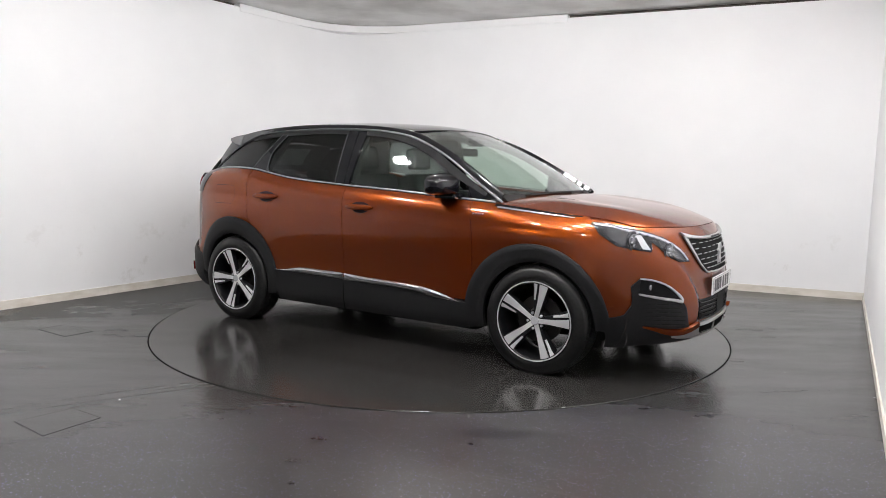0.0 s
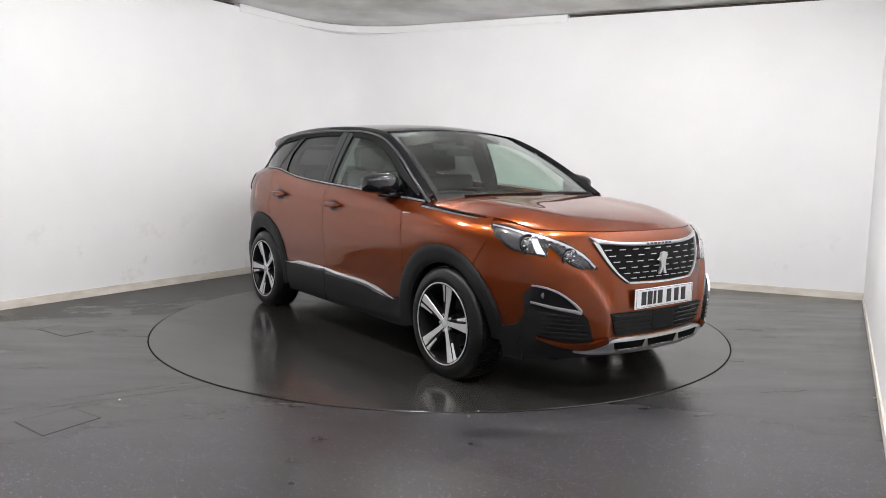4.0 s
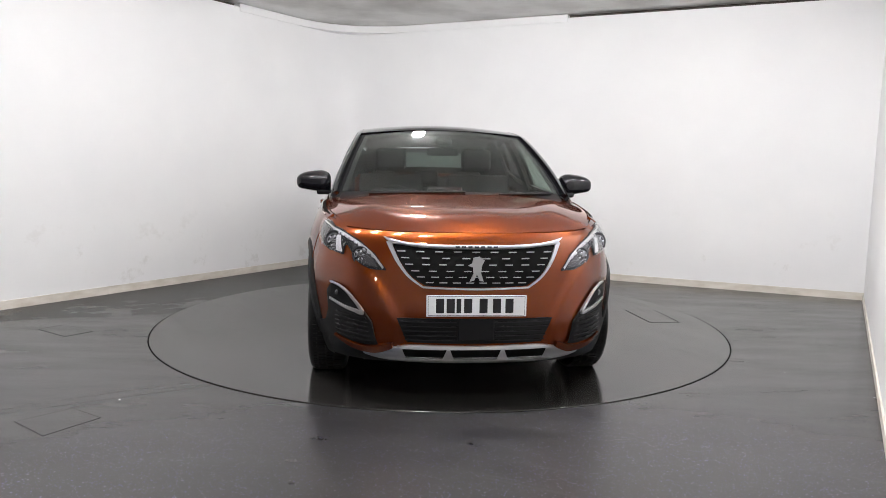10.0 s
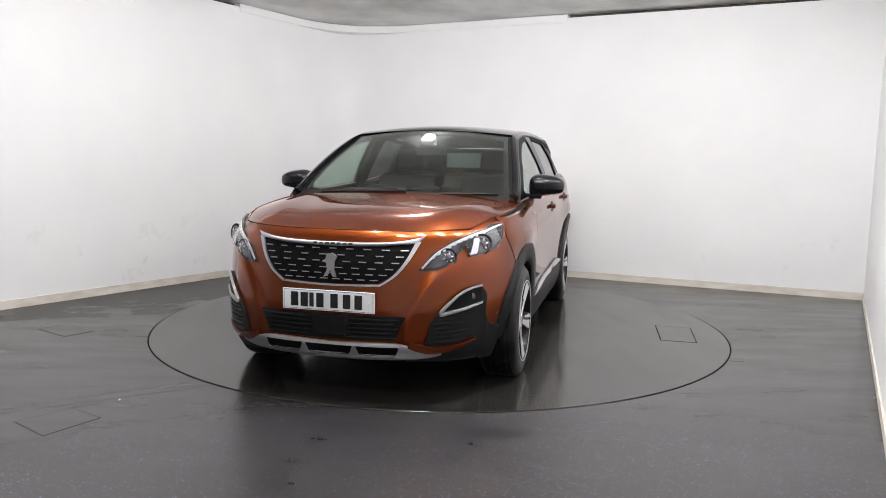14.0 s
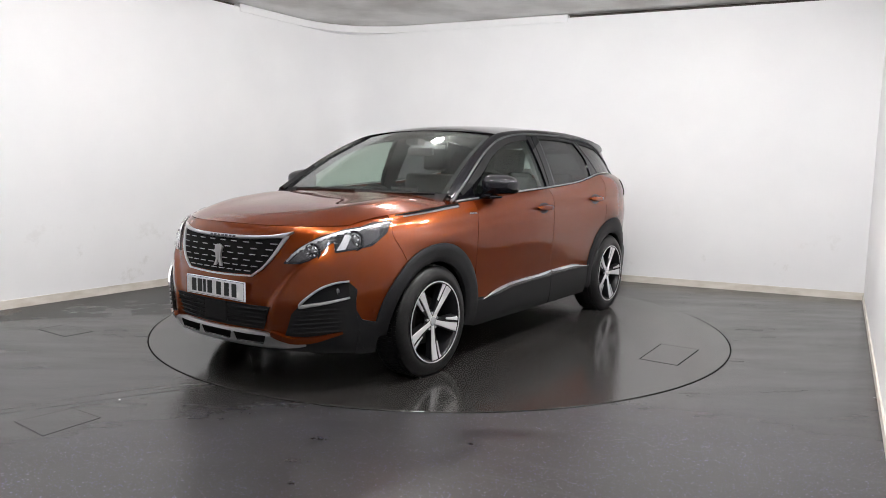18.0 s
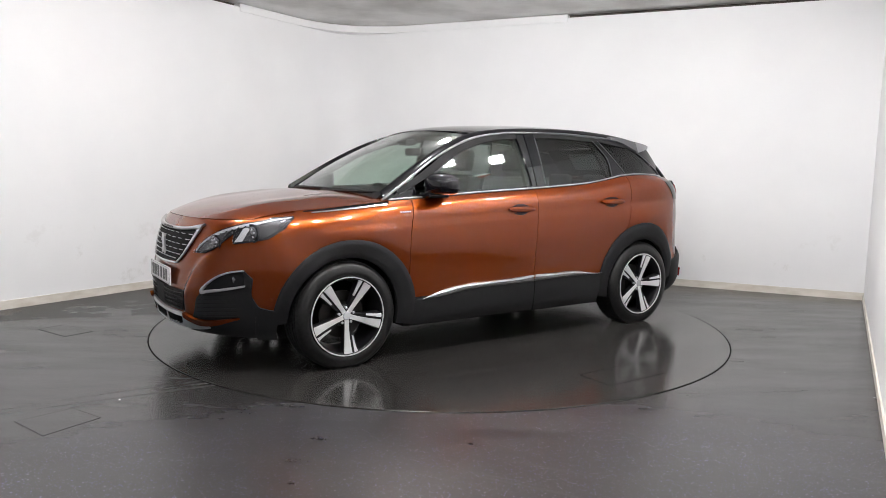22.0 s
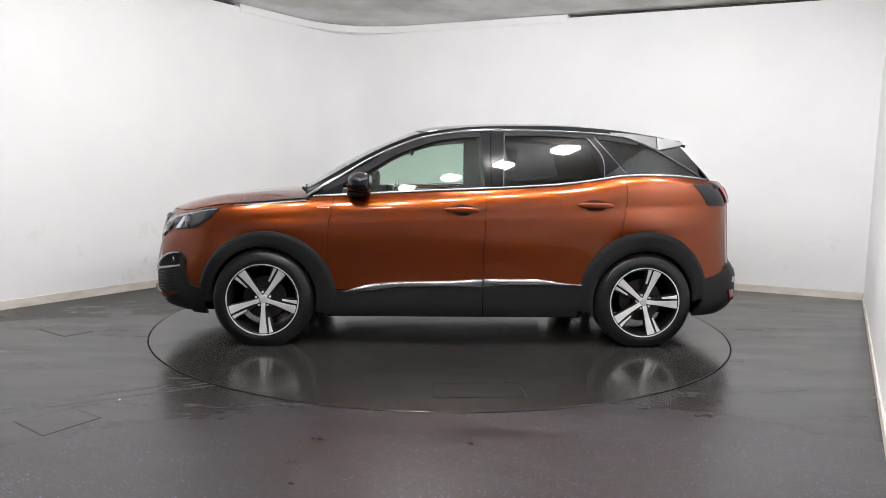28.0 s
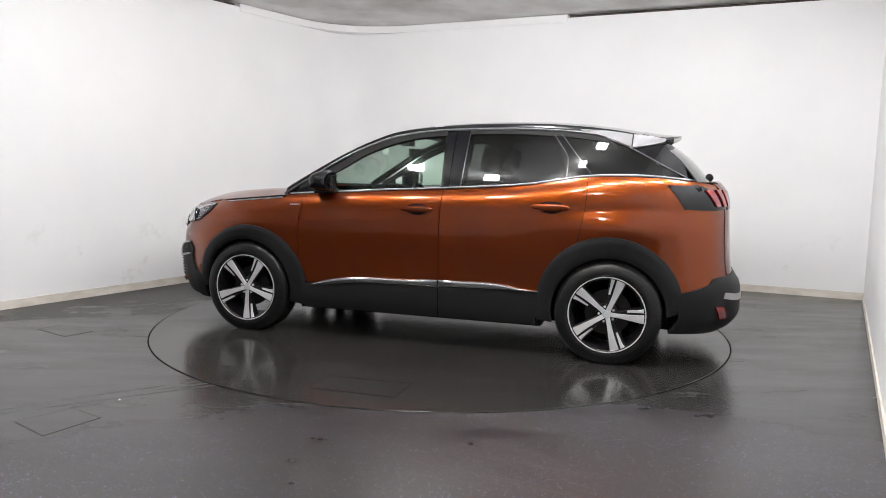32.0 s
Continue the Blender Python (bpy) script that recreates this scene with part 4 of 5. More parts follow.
    put("cover", sheet(coons(S(*LAMP_LOW), S(*LAMP_TOP), 64, 8, smooth=False), at_s, 0.003, 0.018, flip=flip), M_LENS, lamp, "clear plastic headlight cover")
    # black bumper corner with fog lamp and side grille
    corner = put("bumper_corner", sheet(coons(S((0.40, 0.262), (0.55, 0.258), (0.68, 0.248), (0.76, 0.238), ("x", 1.85, 0.228), ("x", 1.74, 0.225)), S((0.515, 0.36), (0.535, 0.47), (0.575, 0.522), (0.66, 0.612), (0.745, 0.650), (0.775, 0.600), ("x", 1.90, 0.50), ("x", 1.86, 0.43), ("x", 1.80, 0.412), ("x", 1.74, 0.405)), 60, 18, S((0.40, 0.262), (0.47, 0.31), (0.515, 0.36)), S(("x", 1.74, 0.225), ("x", 1.74, 0.405)), smooth=False), at_s, 0.02, 0.010, flip=flip), M_CLAD, label="black plastic bumper corner")
    ps = at_x(1.80, 0.475)
    part("parking_sensor", lathe([(0.0, 0.0), (0.011, 0.0), (0.010, 0.003), (0.0, 0.004)], 14, Matrix.Translation((ps.x, -ps.y - 0.002 if flip else ps.y + 0.002, ps.z)) @ Vector((0.35, -1 if flip else 1, 0)).to_track_quat("Z", "Y").to_matrix().to_4x4()), M_PAINT, corner)
    put("orange_lip", ribbon(S((0.425, 0.362), (0.50, 0.338), (0.56, 0.333), (0.64, 0.343), (0.72, 0.366)), (0.026, 0.040, 0.034, 0.022, 0.010), at_s, 0.024, 0.022, 24, flip=flip), M_PAINT, corner, "painted lip under the side grille")
    for k in range(6):
        z = 0.375 + 0.024 * k
        put("grille_slat", ribbon(S((0.535 + 0.005 * k, z - 0.004), (0.60, z), (0.715, z + 0.006)), (0.0045, 0.005, 0.004), at_s, 0.020, 0.014, 12, flip=flip), M_SLAT, corner)
    fog = put("fog_light", sheet(coons(S((0.59, 0.532), (0.67, 0.542), (0.75, 0.562)), S((0.60, 0.545), (0.655, 0.615), (0.745, 0.645)), 14, 8), at_s, 0.012, 0.014, flip=flip), M_HOUSING, corner, "dark fog light pod")
    put("fog_surround", ribbon(S((0.747, 0.650), (0.70, 0.640), (0.645, 0.605), (0.575, 0.520), (0.62, 0.525), (0.68, 0.538), (0.750, 0.560)), (0.008, 0.010, 0.013, 0.020, 0.016, 0.014, 0.010), at_s, 0.022, 0.012, 46, flip=flip, dome=0.002), M_SATIN, corner, "bright fog light surround")
    p = at_y(0.715, 0.597)
    part("fog_lens", lathe([(0.020, -0.004), (0.020, 0.003), (0.015, 0.005), (0.0, 0.006)], 20, Matrix.Translation((p.x + 0.013, -p.y if flip else p.y, p.z)) @ Vector((0.9, (-0.4 if flip else 0.4), 0.0)).to_track_quat("Z", "Y").to_matrix().to_4x4()), M_LAMPIN, fog, "clear fog lens")

    put("bonnet_edge_gap", ribbon([(1.02 + 0.56 * i / 10, belt(1.02 + 0.56 * i / 10) - 0.007) for i in range(11)], (0.014, 0.011, 0.005), at_x, 0.002, 0.006, 24, flip=flip), M_GAP, fender, "dark joint beside the bonnet")
    put("wing_strip", ribbon([(1.04 + 0.50 * i / 10, belt(1.04 + 0.50 * i / 10) - 0.0185) for i in range(11)], (0.010, 0.010, 0.008, 0.005), at_x, 0.004, 0.006, 14, flip=flip), M_CHROME, fender, "bright strip on the wing top")
    for k in range(5):
        put("badge_bar", ribbon([(0.962 - 0.017 * k, 0.984), (0.951 - 0.017 * k, 0.984)], (0.009, 0.009), at_x, 0.004, 0.004, 2, flip=flip), M_CHROME, fender)

    # door mirror
    sg = -1 if flip else 1
    mir = new("door_mirror")
    mir.parent = car
    mir["label"] = "gloss black door mirror"
    bm = bmesh.new()
    bmesh.ops.create_uvsphere(bm, u_segments=24, v_segments=14, radius=1.0)
    for v in bm.verts:
        x, y, z = v.co
        x = max(x, -0.62)
        x, y, z = (math.copysign(abs(k) ** 0.62, k) for k in (x, y, z))
        z = max(z, -0.80)
        lean = 0.5 + 0.5 * y
        v.co = Vector((0.676 + 0.098 * x * (1 - 0.22 * lean) - 0.012 * lean, sg * (0.943 + 0.121 * y), 1.150 + 0.008 * lean + 0.092 * z * (1 - 0.38 * lean**1.6) * (1 - 0.22 * max(x, 0))))
    if flip:
        bmesh.ops.reverse_faces(bm, faces=list(bm.faces))
    part("housing", bm, M_BLACK, mir, smooth=True)
    part("mirror_line", rounded(0.590, 0.735, min(sg * 0.90, sg * 1.0), max(sg * 0.90, sg * 1.0), 1.146, 1.150, 0.001, 1), M_CLAD, mir)
    part("mirror_glass", rounded(-0.003, 0.003, -0.06, 0.06, -0.048, 0.048, 0.002, 1, Matrix.Translation((0.606, sg * 0.938, 1.155)) @ pose(0, 0, 0, 0, 0, -9 * sg)), M_MIRROR, mir, "mirror glass")
    part("foot", rounded(0.60, 0.76, min(sg * 0.79, sg * 0.92), max(sg * 0.79, sg * 0.92), 1.070, 1.105, 0.014, 2), M_BLACK, mir)

    # tail lamp
    tl = put("tail_light", sheet(coons(RR(("x", -1.78, 1.035), ("x", -1.92, 1.030), (0.70, 1.03), (0.52, 1.035)), RR(("x", -1.67, 1.182), ("x", -1.88, 1.178), (0.70, 1.165), (0.52, 1.150)), 26, 8), at_r, 0.02, 0.006, flip=flip), M_BLACK, label="smoked tail light with three red claws")
    for k in range(3):
        a = 0.70 - 0.075 * k
        put("red_claw", sheet(coons(RR((a, 1.05), (a - 0.045, 1.05)), RR((a + 0.03, 1.155), (a - 0.015, 1.155)), 6, 8), at_r, 0.01, 0.016, flip=flip), M_RED, tl, "red light bar")
    # rear bumper corner
    put("rear_bumper_side", sheet(coons(RR(("x", -1.72, 0.24), ("x", -1.9, 0.24), (0.6, 0.24), (0.0, 0.25)), RR(("x", -1.76, 0.50), ("x", -1.95, 0.56), (0.7, 0.60), (0.0, 0.60)), 36, 12), at_r, 0.03, 0.012, flip=flip, dome=0.01), M_CLAD, label="black plastic rear bumper")
    put("rear_reflector", sheet(coons(RR((0.72, 0.345), (0.68, 0.345)), RR((0.745, 0.42), (0.705, 0.42)), 6, 6), at_r, 0.02, 0.036, flip=flip), M_RED, label="red rear reflector")

# fuel flap on the right rear wing
flap = [(-1.55, 0.955), (-1.33, 0.955), (-1.318, 0.985), (-1.318, 1.07), (-1.33, 1.10), (-1.55, 1.10), (-1.562, 1.07), (-1.562, 0.985)]
for a, b in zip(flap, flap[1:] + flap[:1]):
    part("fuel_flap_joint", ribbon([a, b], (0.0030, 0.0030) if abs(a[1] - b[1]) < 0.01 else (0.0014, 0.0014), at_x, 0.0006, 0.003, 6, flip=True), M_GAP, car)

# front and rear faces
bonnet_rows = [[(i / 28, -1 + j / 26) for j in range(53)] for i in range(29)]
bonnet = part("bonnet", sheet(bonnet_rows, at_bonnet, 0.015), M_PAINT, car)
for sg in (1, -1):
    part("bonnet_ledge", sheet([[(0.70 + 0.30 * i / 10, sg * (0.88 + 0.15 * j / 5)) for j in range(6)] for i in range(11)], at_bonnet, 0.006, -0.009), M_PAINT, car)
EDGE = [(1.73, 0.40), (1.70, 0.53), (1.63, 0.66), (1.580, 0.727), (1.615, 0.80), (1.655, 0.88), (1.648, 0.93), (1.612, 0.985)]
edge_l = [(-s_of_x(x - 0.012, z), z) for x, z in EDGE]
edge_r = [(s_of_x(x - 0.012, z), z) for x, z in EDGE]
lip = [(0.45, 0.938), (0.80, 0.942), (s_of_x(1.86, 0.946), 0.945), (s_of_x(1.75, 0.97), 0.970)]
under = [(0.5, 0.32), (0.8, 0.33), (1.0, 0.36)]
bumper = part("front_bumper", sheet(coons([edge_l[0]] + [(-s, z) for s, z in under[::-1]] + [(0, 0.33)] + under + [edge_r[0]], [edge_l[-1]] + [(-s, z) for s, z in lip[::-1]] + [(0, 0.936)] + lip + [edge_r[-1]], 84, 34, edge_l, edge_r), at_s, 0.015, -0.003), M_PAINT, car)


grille = part("grille", sheet(coons([(-0.265, 0.668), (0, 0.660), (0.265, 0.668)], [(-0.43, 0.872), (-0.2, 0.858), (0, 0.854), (0.2, 0.858), (0.43, 0.872)], 40, 16, [(-0.265, 0.668), (-0.335, 0.715), (-0.39, 0.785), (-0.43, 0.872)], [(0.265, 0.668), (0.335, 0.715), (0.39, 0.785), (0.43, 0.872)]), at_y, 0.02, 0.004), M_MESH, car, "black grille with rows of bright dashes")
for row, (z, n, w) in enumerate(((0.838, 9, 0.385), (0.806, 8, 0.365), (0.774, 9, 0.345), (0.742, 8, 0.315), (0.712, 9, 0.285), (0.684, 8, 0.24))):
    for k in range(n):
        y = -w + 2 * w * k / (n - 1)
        part("dash", ribbon([(y - 0.020, z), (y + 0.020, z)], (0.0045, 0.0045), at_y, 0.012, 0.012, 4), M_SATIN, grille)
part("grille_top_frame", sheet(coons([(-0.44, 0.876), (-0.25, 0.857), (0, 0.852), (0.25, 0.857), (0.44, 0.876)], [(-0.475, 0.906), (-0.36, 0.884), (-0.2, 0.874), (0, 0.872), (0.2, 0.874), (0.36, 0.884), (0.475, 0.906)], 40, 4), at_y, 0.02, 0.014, dome=0.006), M_SATIN, grille, "broad satin chrome bar over the grille")
for sg in (1, -1):
    part("grille_side_frame", ribbon([(sg * 0.45, 0.886), (sg * 0.405, 0.79), (sg * 0.348, 0.714), (sg * 0.275, 0.660)], (0.024, 0.017, 0.012, 0.008), at_y, 0.011, 0.010, 24), M_SATIN, grille, "satin chrome grille frame")
part("grille_lower_frame", ribbon([(-0.275, 0.660), (0, 0.652), (0.275, 0.660)], (0.010, 0.010), at_y, 0.014, 0.015, 24), M_CHROME, grille, "thin chrome line under the grille")
for k in range(7):
    part("letter_bar", ribbon([(-0.108 + 0.033 * k, 0.8615), (-0.086 + 0.033 * k, 0.8615)], (0.010, 0.010), at_y, 0.0215, 0.004, 3), M_INK, grille)
# plain emblem shape
c = at_y(0, 0.757)
part("emblem", prism([(-0.036, -0.064), (-0.014, -0.060), (0.002, -0.026), (0.014, -0.060), (0.036, -0.064), (0.022, -0.020), (0.026, 0.018), (0.040, 0.046), (0.012, 0.064), (-0.018, 0.058), (-0.024, 0.030), (-0.046, 0.018), (-0.020, 0.010), (-0.016, -0.024)], 0.0, 0.012, Matrix.Translation((c.x + 0.012, 0, c.z)) @ pose(0, 0, 0, 90, 0, 90)), M_SATIN, grille, "plain bright emblem shape")
# number plate: letters as plain bars
plate = part("number_plate", rounded(-0.26, 0.26, -0.0555, 0.0555, -0.004, 0.004, 0.003, 2, Matrix.Translation((2.237, 0, 0.570)) @ pose(0, 0, 0, 90, 0, 90)), M_PLATE, car, "white number plate with black bars")
for y0, y1, z0, z1 in ((-0.252, 0.252, 0.6185, 0.6205), (-0.252, 0.252, 0.5195, 0.5215), (-0.252, -0.250, 0.5215, 0.6185), (0.250, 0.252, 0.5215, 0.6185)):
    part("plate_edge", rounded(2.2400, 2.2415, y0, y1, z0, z1, 0.0004, 1), M_INK, plate)
for y in (-0.225, 0.225):
    part("plate_screw", lathe([(0.0, 0.0), (0.006, 0.0), (0.005, 0.002), (0.0, 0.0025)], 12, Matrix.Translation((2.241, y, 0.570)) @ pose(0, 0, 0, 0, 90, 0)), M_PLATE, plate)
for k in range(7):
    y = (-0.19, -0.135, -0.093, -0.045, 0.035, 0.105, 0.170)[k]
    part("plate_bar", rounded(2.2405, 2.2425, y - (0.012 if k == 2 else 0.021), y + (0.012 if k == 2 else 0.021), 0.533, 0.608, 0.0008, 1), M_INK, plate)
low = part("lower_grille", sheet(coons([(-0.355, 0.372), (0, 0.368), (0.355, 0.372)], [(-0.41, 0.500), (0, 0.500), (0.41, 0.500)], 30, 8), at_y, 0.02, 0.003), M_TRIM, car, "black lower air intake with slats")
for sg in (1, -1):
    for k in range(5):
        z = 0.388 + 0.024 * k
        part("slat", ribbon([(sg * 0.10, z), (sg * 0.25, z), (sg * (0.365 + 0.007 * k), z)], (0.0045, 0.0045), at_y, 0.014, 0.014, 10), M_SLAT, low)
part("radar_cover", rounded(2.21, 2.238, -0.095, 0.095, 0.385, 0.500, 0.006, 2), M_TRIM, low, "flat black sensor cover")
skid = part("skid_plate", sheet(coons([(-0.57, 0.288), (-0.42, 0.270), (0, 0.264), (0.42, 0.270), (0.57, 0.288)], [(-0.58, 0.300), (-0.36, 0.356), (0, 0.354), (0.36, 0.356), (0.58, 0.300)], 50, 8), at_y, 0.03, 0.010, dome=0.01), M_SILVER, car, "silver skid plate with dark openings")
for y0, y1 in ((-0.375, -0.15), (-0.132, 0.132), (0.15, 0.375)):
    part("opening", sheet(coons([(y0 + 0.015, 0.302), (y1 - 0.015, 0.302)], [(y0, 0.340), (y1, 0.340)], 10, 4), at_y, 0.02, 0.0205), M_GAP, skid, "dark slot")
    part("slot_edge", ribbon([(y0 + 0.018, 0.2985), (y1 - 0.018, 0.2985)], (0.007, 0.007), at_y, 0.024, 0.008, 10, dome=0.002), M_CHROME, skid, "bright lower edge of the slot")
part("chin", sheet(coons([(-0.72, 0.245), (0, 0.245), (0.72, 0.245)], [(-0.72, 0.34), (0, 0.34), (0.72, 0.34)], 40, 6), at_y, 0.03, -0.012), M_CLAD, car, "black lower chin")

tailgate = part("tailgate", sheet(coons([(-0.592, 0.58), (0, 0.58), (0.592, 0.58)], [(-0.592, 1.195), (0, 1.205), (0.592, 1.195)], 30, 20), lambda y, z: at_y(y, z, True), 0.015, 0.004), M_PAINT, car)
part("tail_band", sheet(coons([(-0.55, 1.03), (0.55, 1.03)], [(-0.55, 1.15), (0.55, 1.15)], 20, 4), lambda y, z: at_y(y, z, True), 0.015, 0.010), M_BLACK, tailgate, "black band between the tail lights")
part("rear_silver_trim", ribbon([(-0.70, 0.49), (-0.5, 0.46), (0, 0.45), (0.5, 0.46), (0.70, 0.49)], (0.04, 0.05, 0.04), lambda y, z: at_y(y, z, True), 0.026, 0.02, 40), M_SILVER, car, "silver strip on the rear bumper")

# roof, windscreen, rear glass
rows = [[(0.30 - 0.09 * abs(v) ** 2.2 - 1.90 * i / 36, v) for v in [-1 + j / 12 for j in range(25)]] for i in range(37)]
roof = part("roof", sheet(rows, at_roof, 0.02), M_BLACK, car, "gloss black roof")
rows = [[(u / 14, -1 + j / 14) for j in range(29)] for u in range(15)]
part("windscreen", sheet(rows, at_screen, 0.005), M_SCREEN, car, "lightly tinted windscreen")
for sg in (1, -1):
    part("screen_border", sheet([[(u / 14, sg * k) for k in (0.955, 0.98, 1.0, 1.04, 1.08)] for u in range(15)], at_screen, 0.003, -0.006), M_TRIM, car, "black printed windscreen border")
    part("rear_glass_border", sheet([[(u / 8, sg * k) for k in (0.66, 0.8, 0.9, 1.0)] for u in range(9)], at_rearglass, 0.003, -0.006), M_TRIM, car, "black border of the tailgate window")
part("screen_border", sheet([[(u, -0.95 + 1.9 * j / 20) for j in range(21)] for u in (0.93, 0.965, 1.0)], at_screen, 0.003, -0.006), M_TRIM, car, "black printed windscreen border")
part("rear_glass_border", sheet([[(u, -0.66 + 1.32 * j / 12) for j in range(13)] for u in (0.82, 0.9, 1.0)], at_rearglass, 0.003, -0.006), M_TRIM, car, "black border of the tailgate window")
part("rear_glass_border", sheet([[(u, -0.66 + 1.32 * j / 12) for j in range(13)] for u in (0.0, 0.12, 0.22)], at_rearglass, 0.003, -0.006), M_TRIM, car, "black border of the tailgate window")
rows = [[(u / 8, -1 + j / 12) for j in range(25)] for u in range(9)]
part("rear_window", sheet(rows, at_rearglass, 0.005), M_REARGLASS, car, "tinted tailgate window")
rows = [[(-1.50 - (0.25 - 0.10 * abs(-1 + j / 10) ** 2.5) * i / 6, -1 + j / 10) for j in range(21)] for i in range(7)]
part("roof_spoiler", sheet(rows, lambda x, v: at_roof(x, v * 0.98) + Vector((0, 0, 0.006 + 0.12 * max(-1.55 - x, 0) ** 1.0)), 0.014), M_BLACK, car, "black roof spoiler")
part("cowl", sheet([[(0.02 * k - 0.08, -1 + j / 12) for j in range(25)] for k in range(5)], at_screen, 0.03, -0.004), M_TRIM, car, "black panel at the windscreen foot")
for y in (-0.35, 0.30):
    part("wiper", ribbon([(-0.018, y / 0.735 + 0.5), (-0.035, y / 0.735)] if y > 0 else [(-0.018, 0.1), (-0.035, -0.75)], (0.012, 0.016), at_screen, 0.010, 0.012, 14), M_TRIM, car)

part("rear_wiper", ribbon([(0.06, 0.0), (0.10, 0.35)], (0.02, 0.012), at_rearglass, 0.022, 0.018, 10), M_TRIM, car, "black rear wiper")
part("wiper_foot", lathe([(0.0, 0.0), (0.03, 0.0), (0.026, 0.03), (0.012, 0.04), (0.0, 0.04)], 16, Matrix.Translation(at_rearglass(0.05, 0.0)) @ Vector((-0.7, 0, 0.7)).to_track_quat("Z", "Y").to_matrix().to_4x4()), M_TRIM, car)

# underbody and wheel housings
bm = bmesh.new()
slab(bm, -1.92, 1.95, -0.58, 0.58, 0.21, 0.62)
slab(bm, -0.90, 0.90, -0.84, 0.84, 0.22, 0.50)
slab(bm, 1.60, 1.86, -0.60, 0.60, 0.24, 0.9)
slab(bm, -1.92, -1.75, -0.66, 0.66, 0.24, 1.0)
part("underbody", bm, M_UNDER, car)
for cx in (AXLE, -AXLE):
    for sg in (1, -1):
        bm = bmesh.new()
        a, b = arc(cx, 0.42, 190, -10, 18), arc(cx, 0.43, 190, -10, 18)
        g = [[bm.verts.new((x, sg * (y or at_x(x, max(z, 0.25)).y - 0.03), z)) for x, z in p] for p, y in ((a, 0), (a, 0.58), (b, 0.58), (b, 0))]
        for p, q in zip(g, g[1:] + g[:1]):
            for i in range(18):
                bm.faces.new((p[i], p[i + 1], q[i + 1], q[i]))
        bmesh.ops.recalc_face_normals(bm, faces=list(bm.faces))
        part("wheel_liner", bm, M_UNDER, car)

# wheels
wheel = new("wheel")
wheel.parent = car
HALF = 0.112
tyre_profile = [(0.240, -HALF + 0.012), (0.252, -HALF + 0.002), (0.285, -HALF - 0.004), (0.318, -HALF + 0.004), (0.338, -HALF + 0.022), (0.341, -HALF + 0.05), (0.342, -0.01), (0.342, 0.01), (0.341, HALF - 0.05), (0.338, HALF - 0.022), (0.318, HALF - 0.004), (0.285, HALF + 0.004), (0.268, HALF + 0.006), (0.252, HALF - 0.002), (0.240, HALF - 0.012), (0.236, 0.0), (0.240, -HALF + 0.012)]
part("tyre", lathe(tyre_profile, 72), M_TYRE, wheel, "black road tyre", smooth=True)
bm = bmesh.new()
for k in range(80):
    for z0, z1, off in ((HALF - 0.050, HALF - 0.030, 0.0), (0.012, 0.052, 0.5), (-0.030, 0.004, 0.0), (-0.078, -0.040, 0.5)):
        slab(bm, 0.337, 0.3455 if z1 < 0.06 else 0.3430, -0.0095, 0.0095, z0, z1, pose(0, 0, 0, 0, 0, 4.5 * (k + off)))
part("tread", bm, M_TYRE, wheel, "rows of black tread blocks")
rim = part("rim", lathe([(0.240, HALF - 0.010), (0.248, HALF - 0.002), (0.250, HALF + 0.003), (0.245, HALF + 0.006), (0.237, HALF + 0.004), (0.231, HALF - 0.012), (0.220, HALF - 0.05), (0.210, -0.05), (0.218, -HALF + 0.01), (0.239, -HALF + 0.012), (0.239, 0), (0.240, HALF - 0.010)], 72), M_POCKET, wheel, "black alloy rim with polished faces", smooth=True)
part("rim_lip", lathe([(0.242, HALF + 0.0035), (0.2495, HALF + 0.0035), (0.2495, HALF + 0.0075), (0.242, HALF + 0.0068), (0.242, HALF + 0.0035)], 72), M_ALLOY, rim, "polished rim edge")
part("brake_disc", lathe([(0.0, 0.0), (0.150, 0.0), (0.150, 0.018), (0.08, 0.018), (0.07, 0.05), (0.0, 0.05)], 40), M_DISCB, wheel, "worn steel brake disc")
part("hub", lathe([(0.0, 0.04), (0.072, 0.04), (0.068, 0.076), (0.045, 0.084), (0.0, 0.084)], 30), M_POCKET, rim)
part("centre_cap", lathe([(0.0, 0.086), (0.027, 0.086), (0.026, 0.097), (0.020, 0.100), (0.0, 0.100)], 24), M_LIGHTGREY, rim, "silver centre cap")


def spoke(outline, z_in, z_out, thick):
    """A spoke from an outline of (radius, offset) pairs that rises towards the rim."""
    bm = bmesh.new()
    r0, r1 = min(p[0] for p in outline), max(p[0] for p in outline)
    top = [bm.verts.new((r, o, z_in + (z_out - z_in) * ((r - r0) / (r1 - r0)) ** 1.4)) for r, o in outline]
    bot = [bm.verts.new((v.co.x, v.co.y * 1.12, v.co.z - thick)) for v in top]
    bm.faces.new(top)
    bm.faces.new(bot[::-1])
    for i in range(len(top)):
        j = (i + 1) % len(top)
        bm.faces.new((top[j], top[i], bot[i], bot[j]))
    bmesh.ops.recalc_face_normals(bm, faces=list(bm.faces))
    return bm


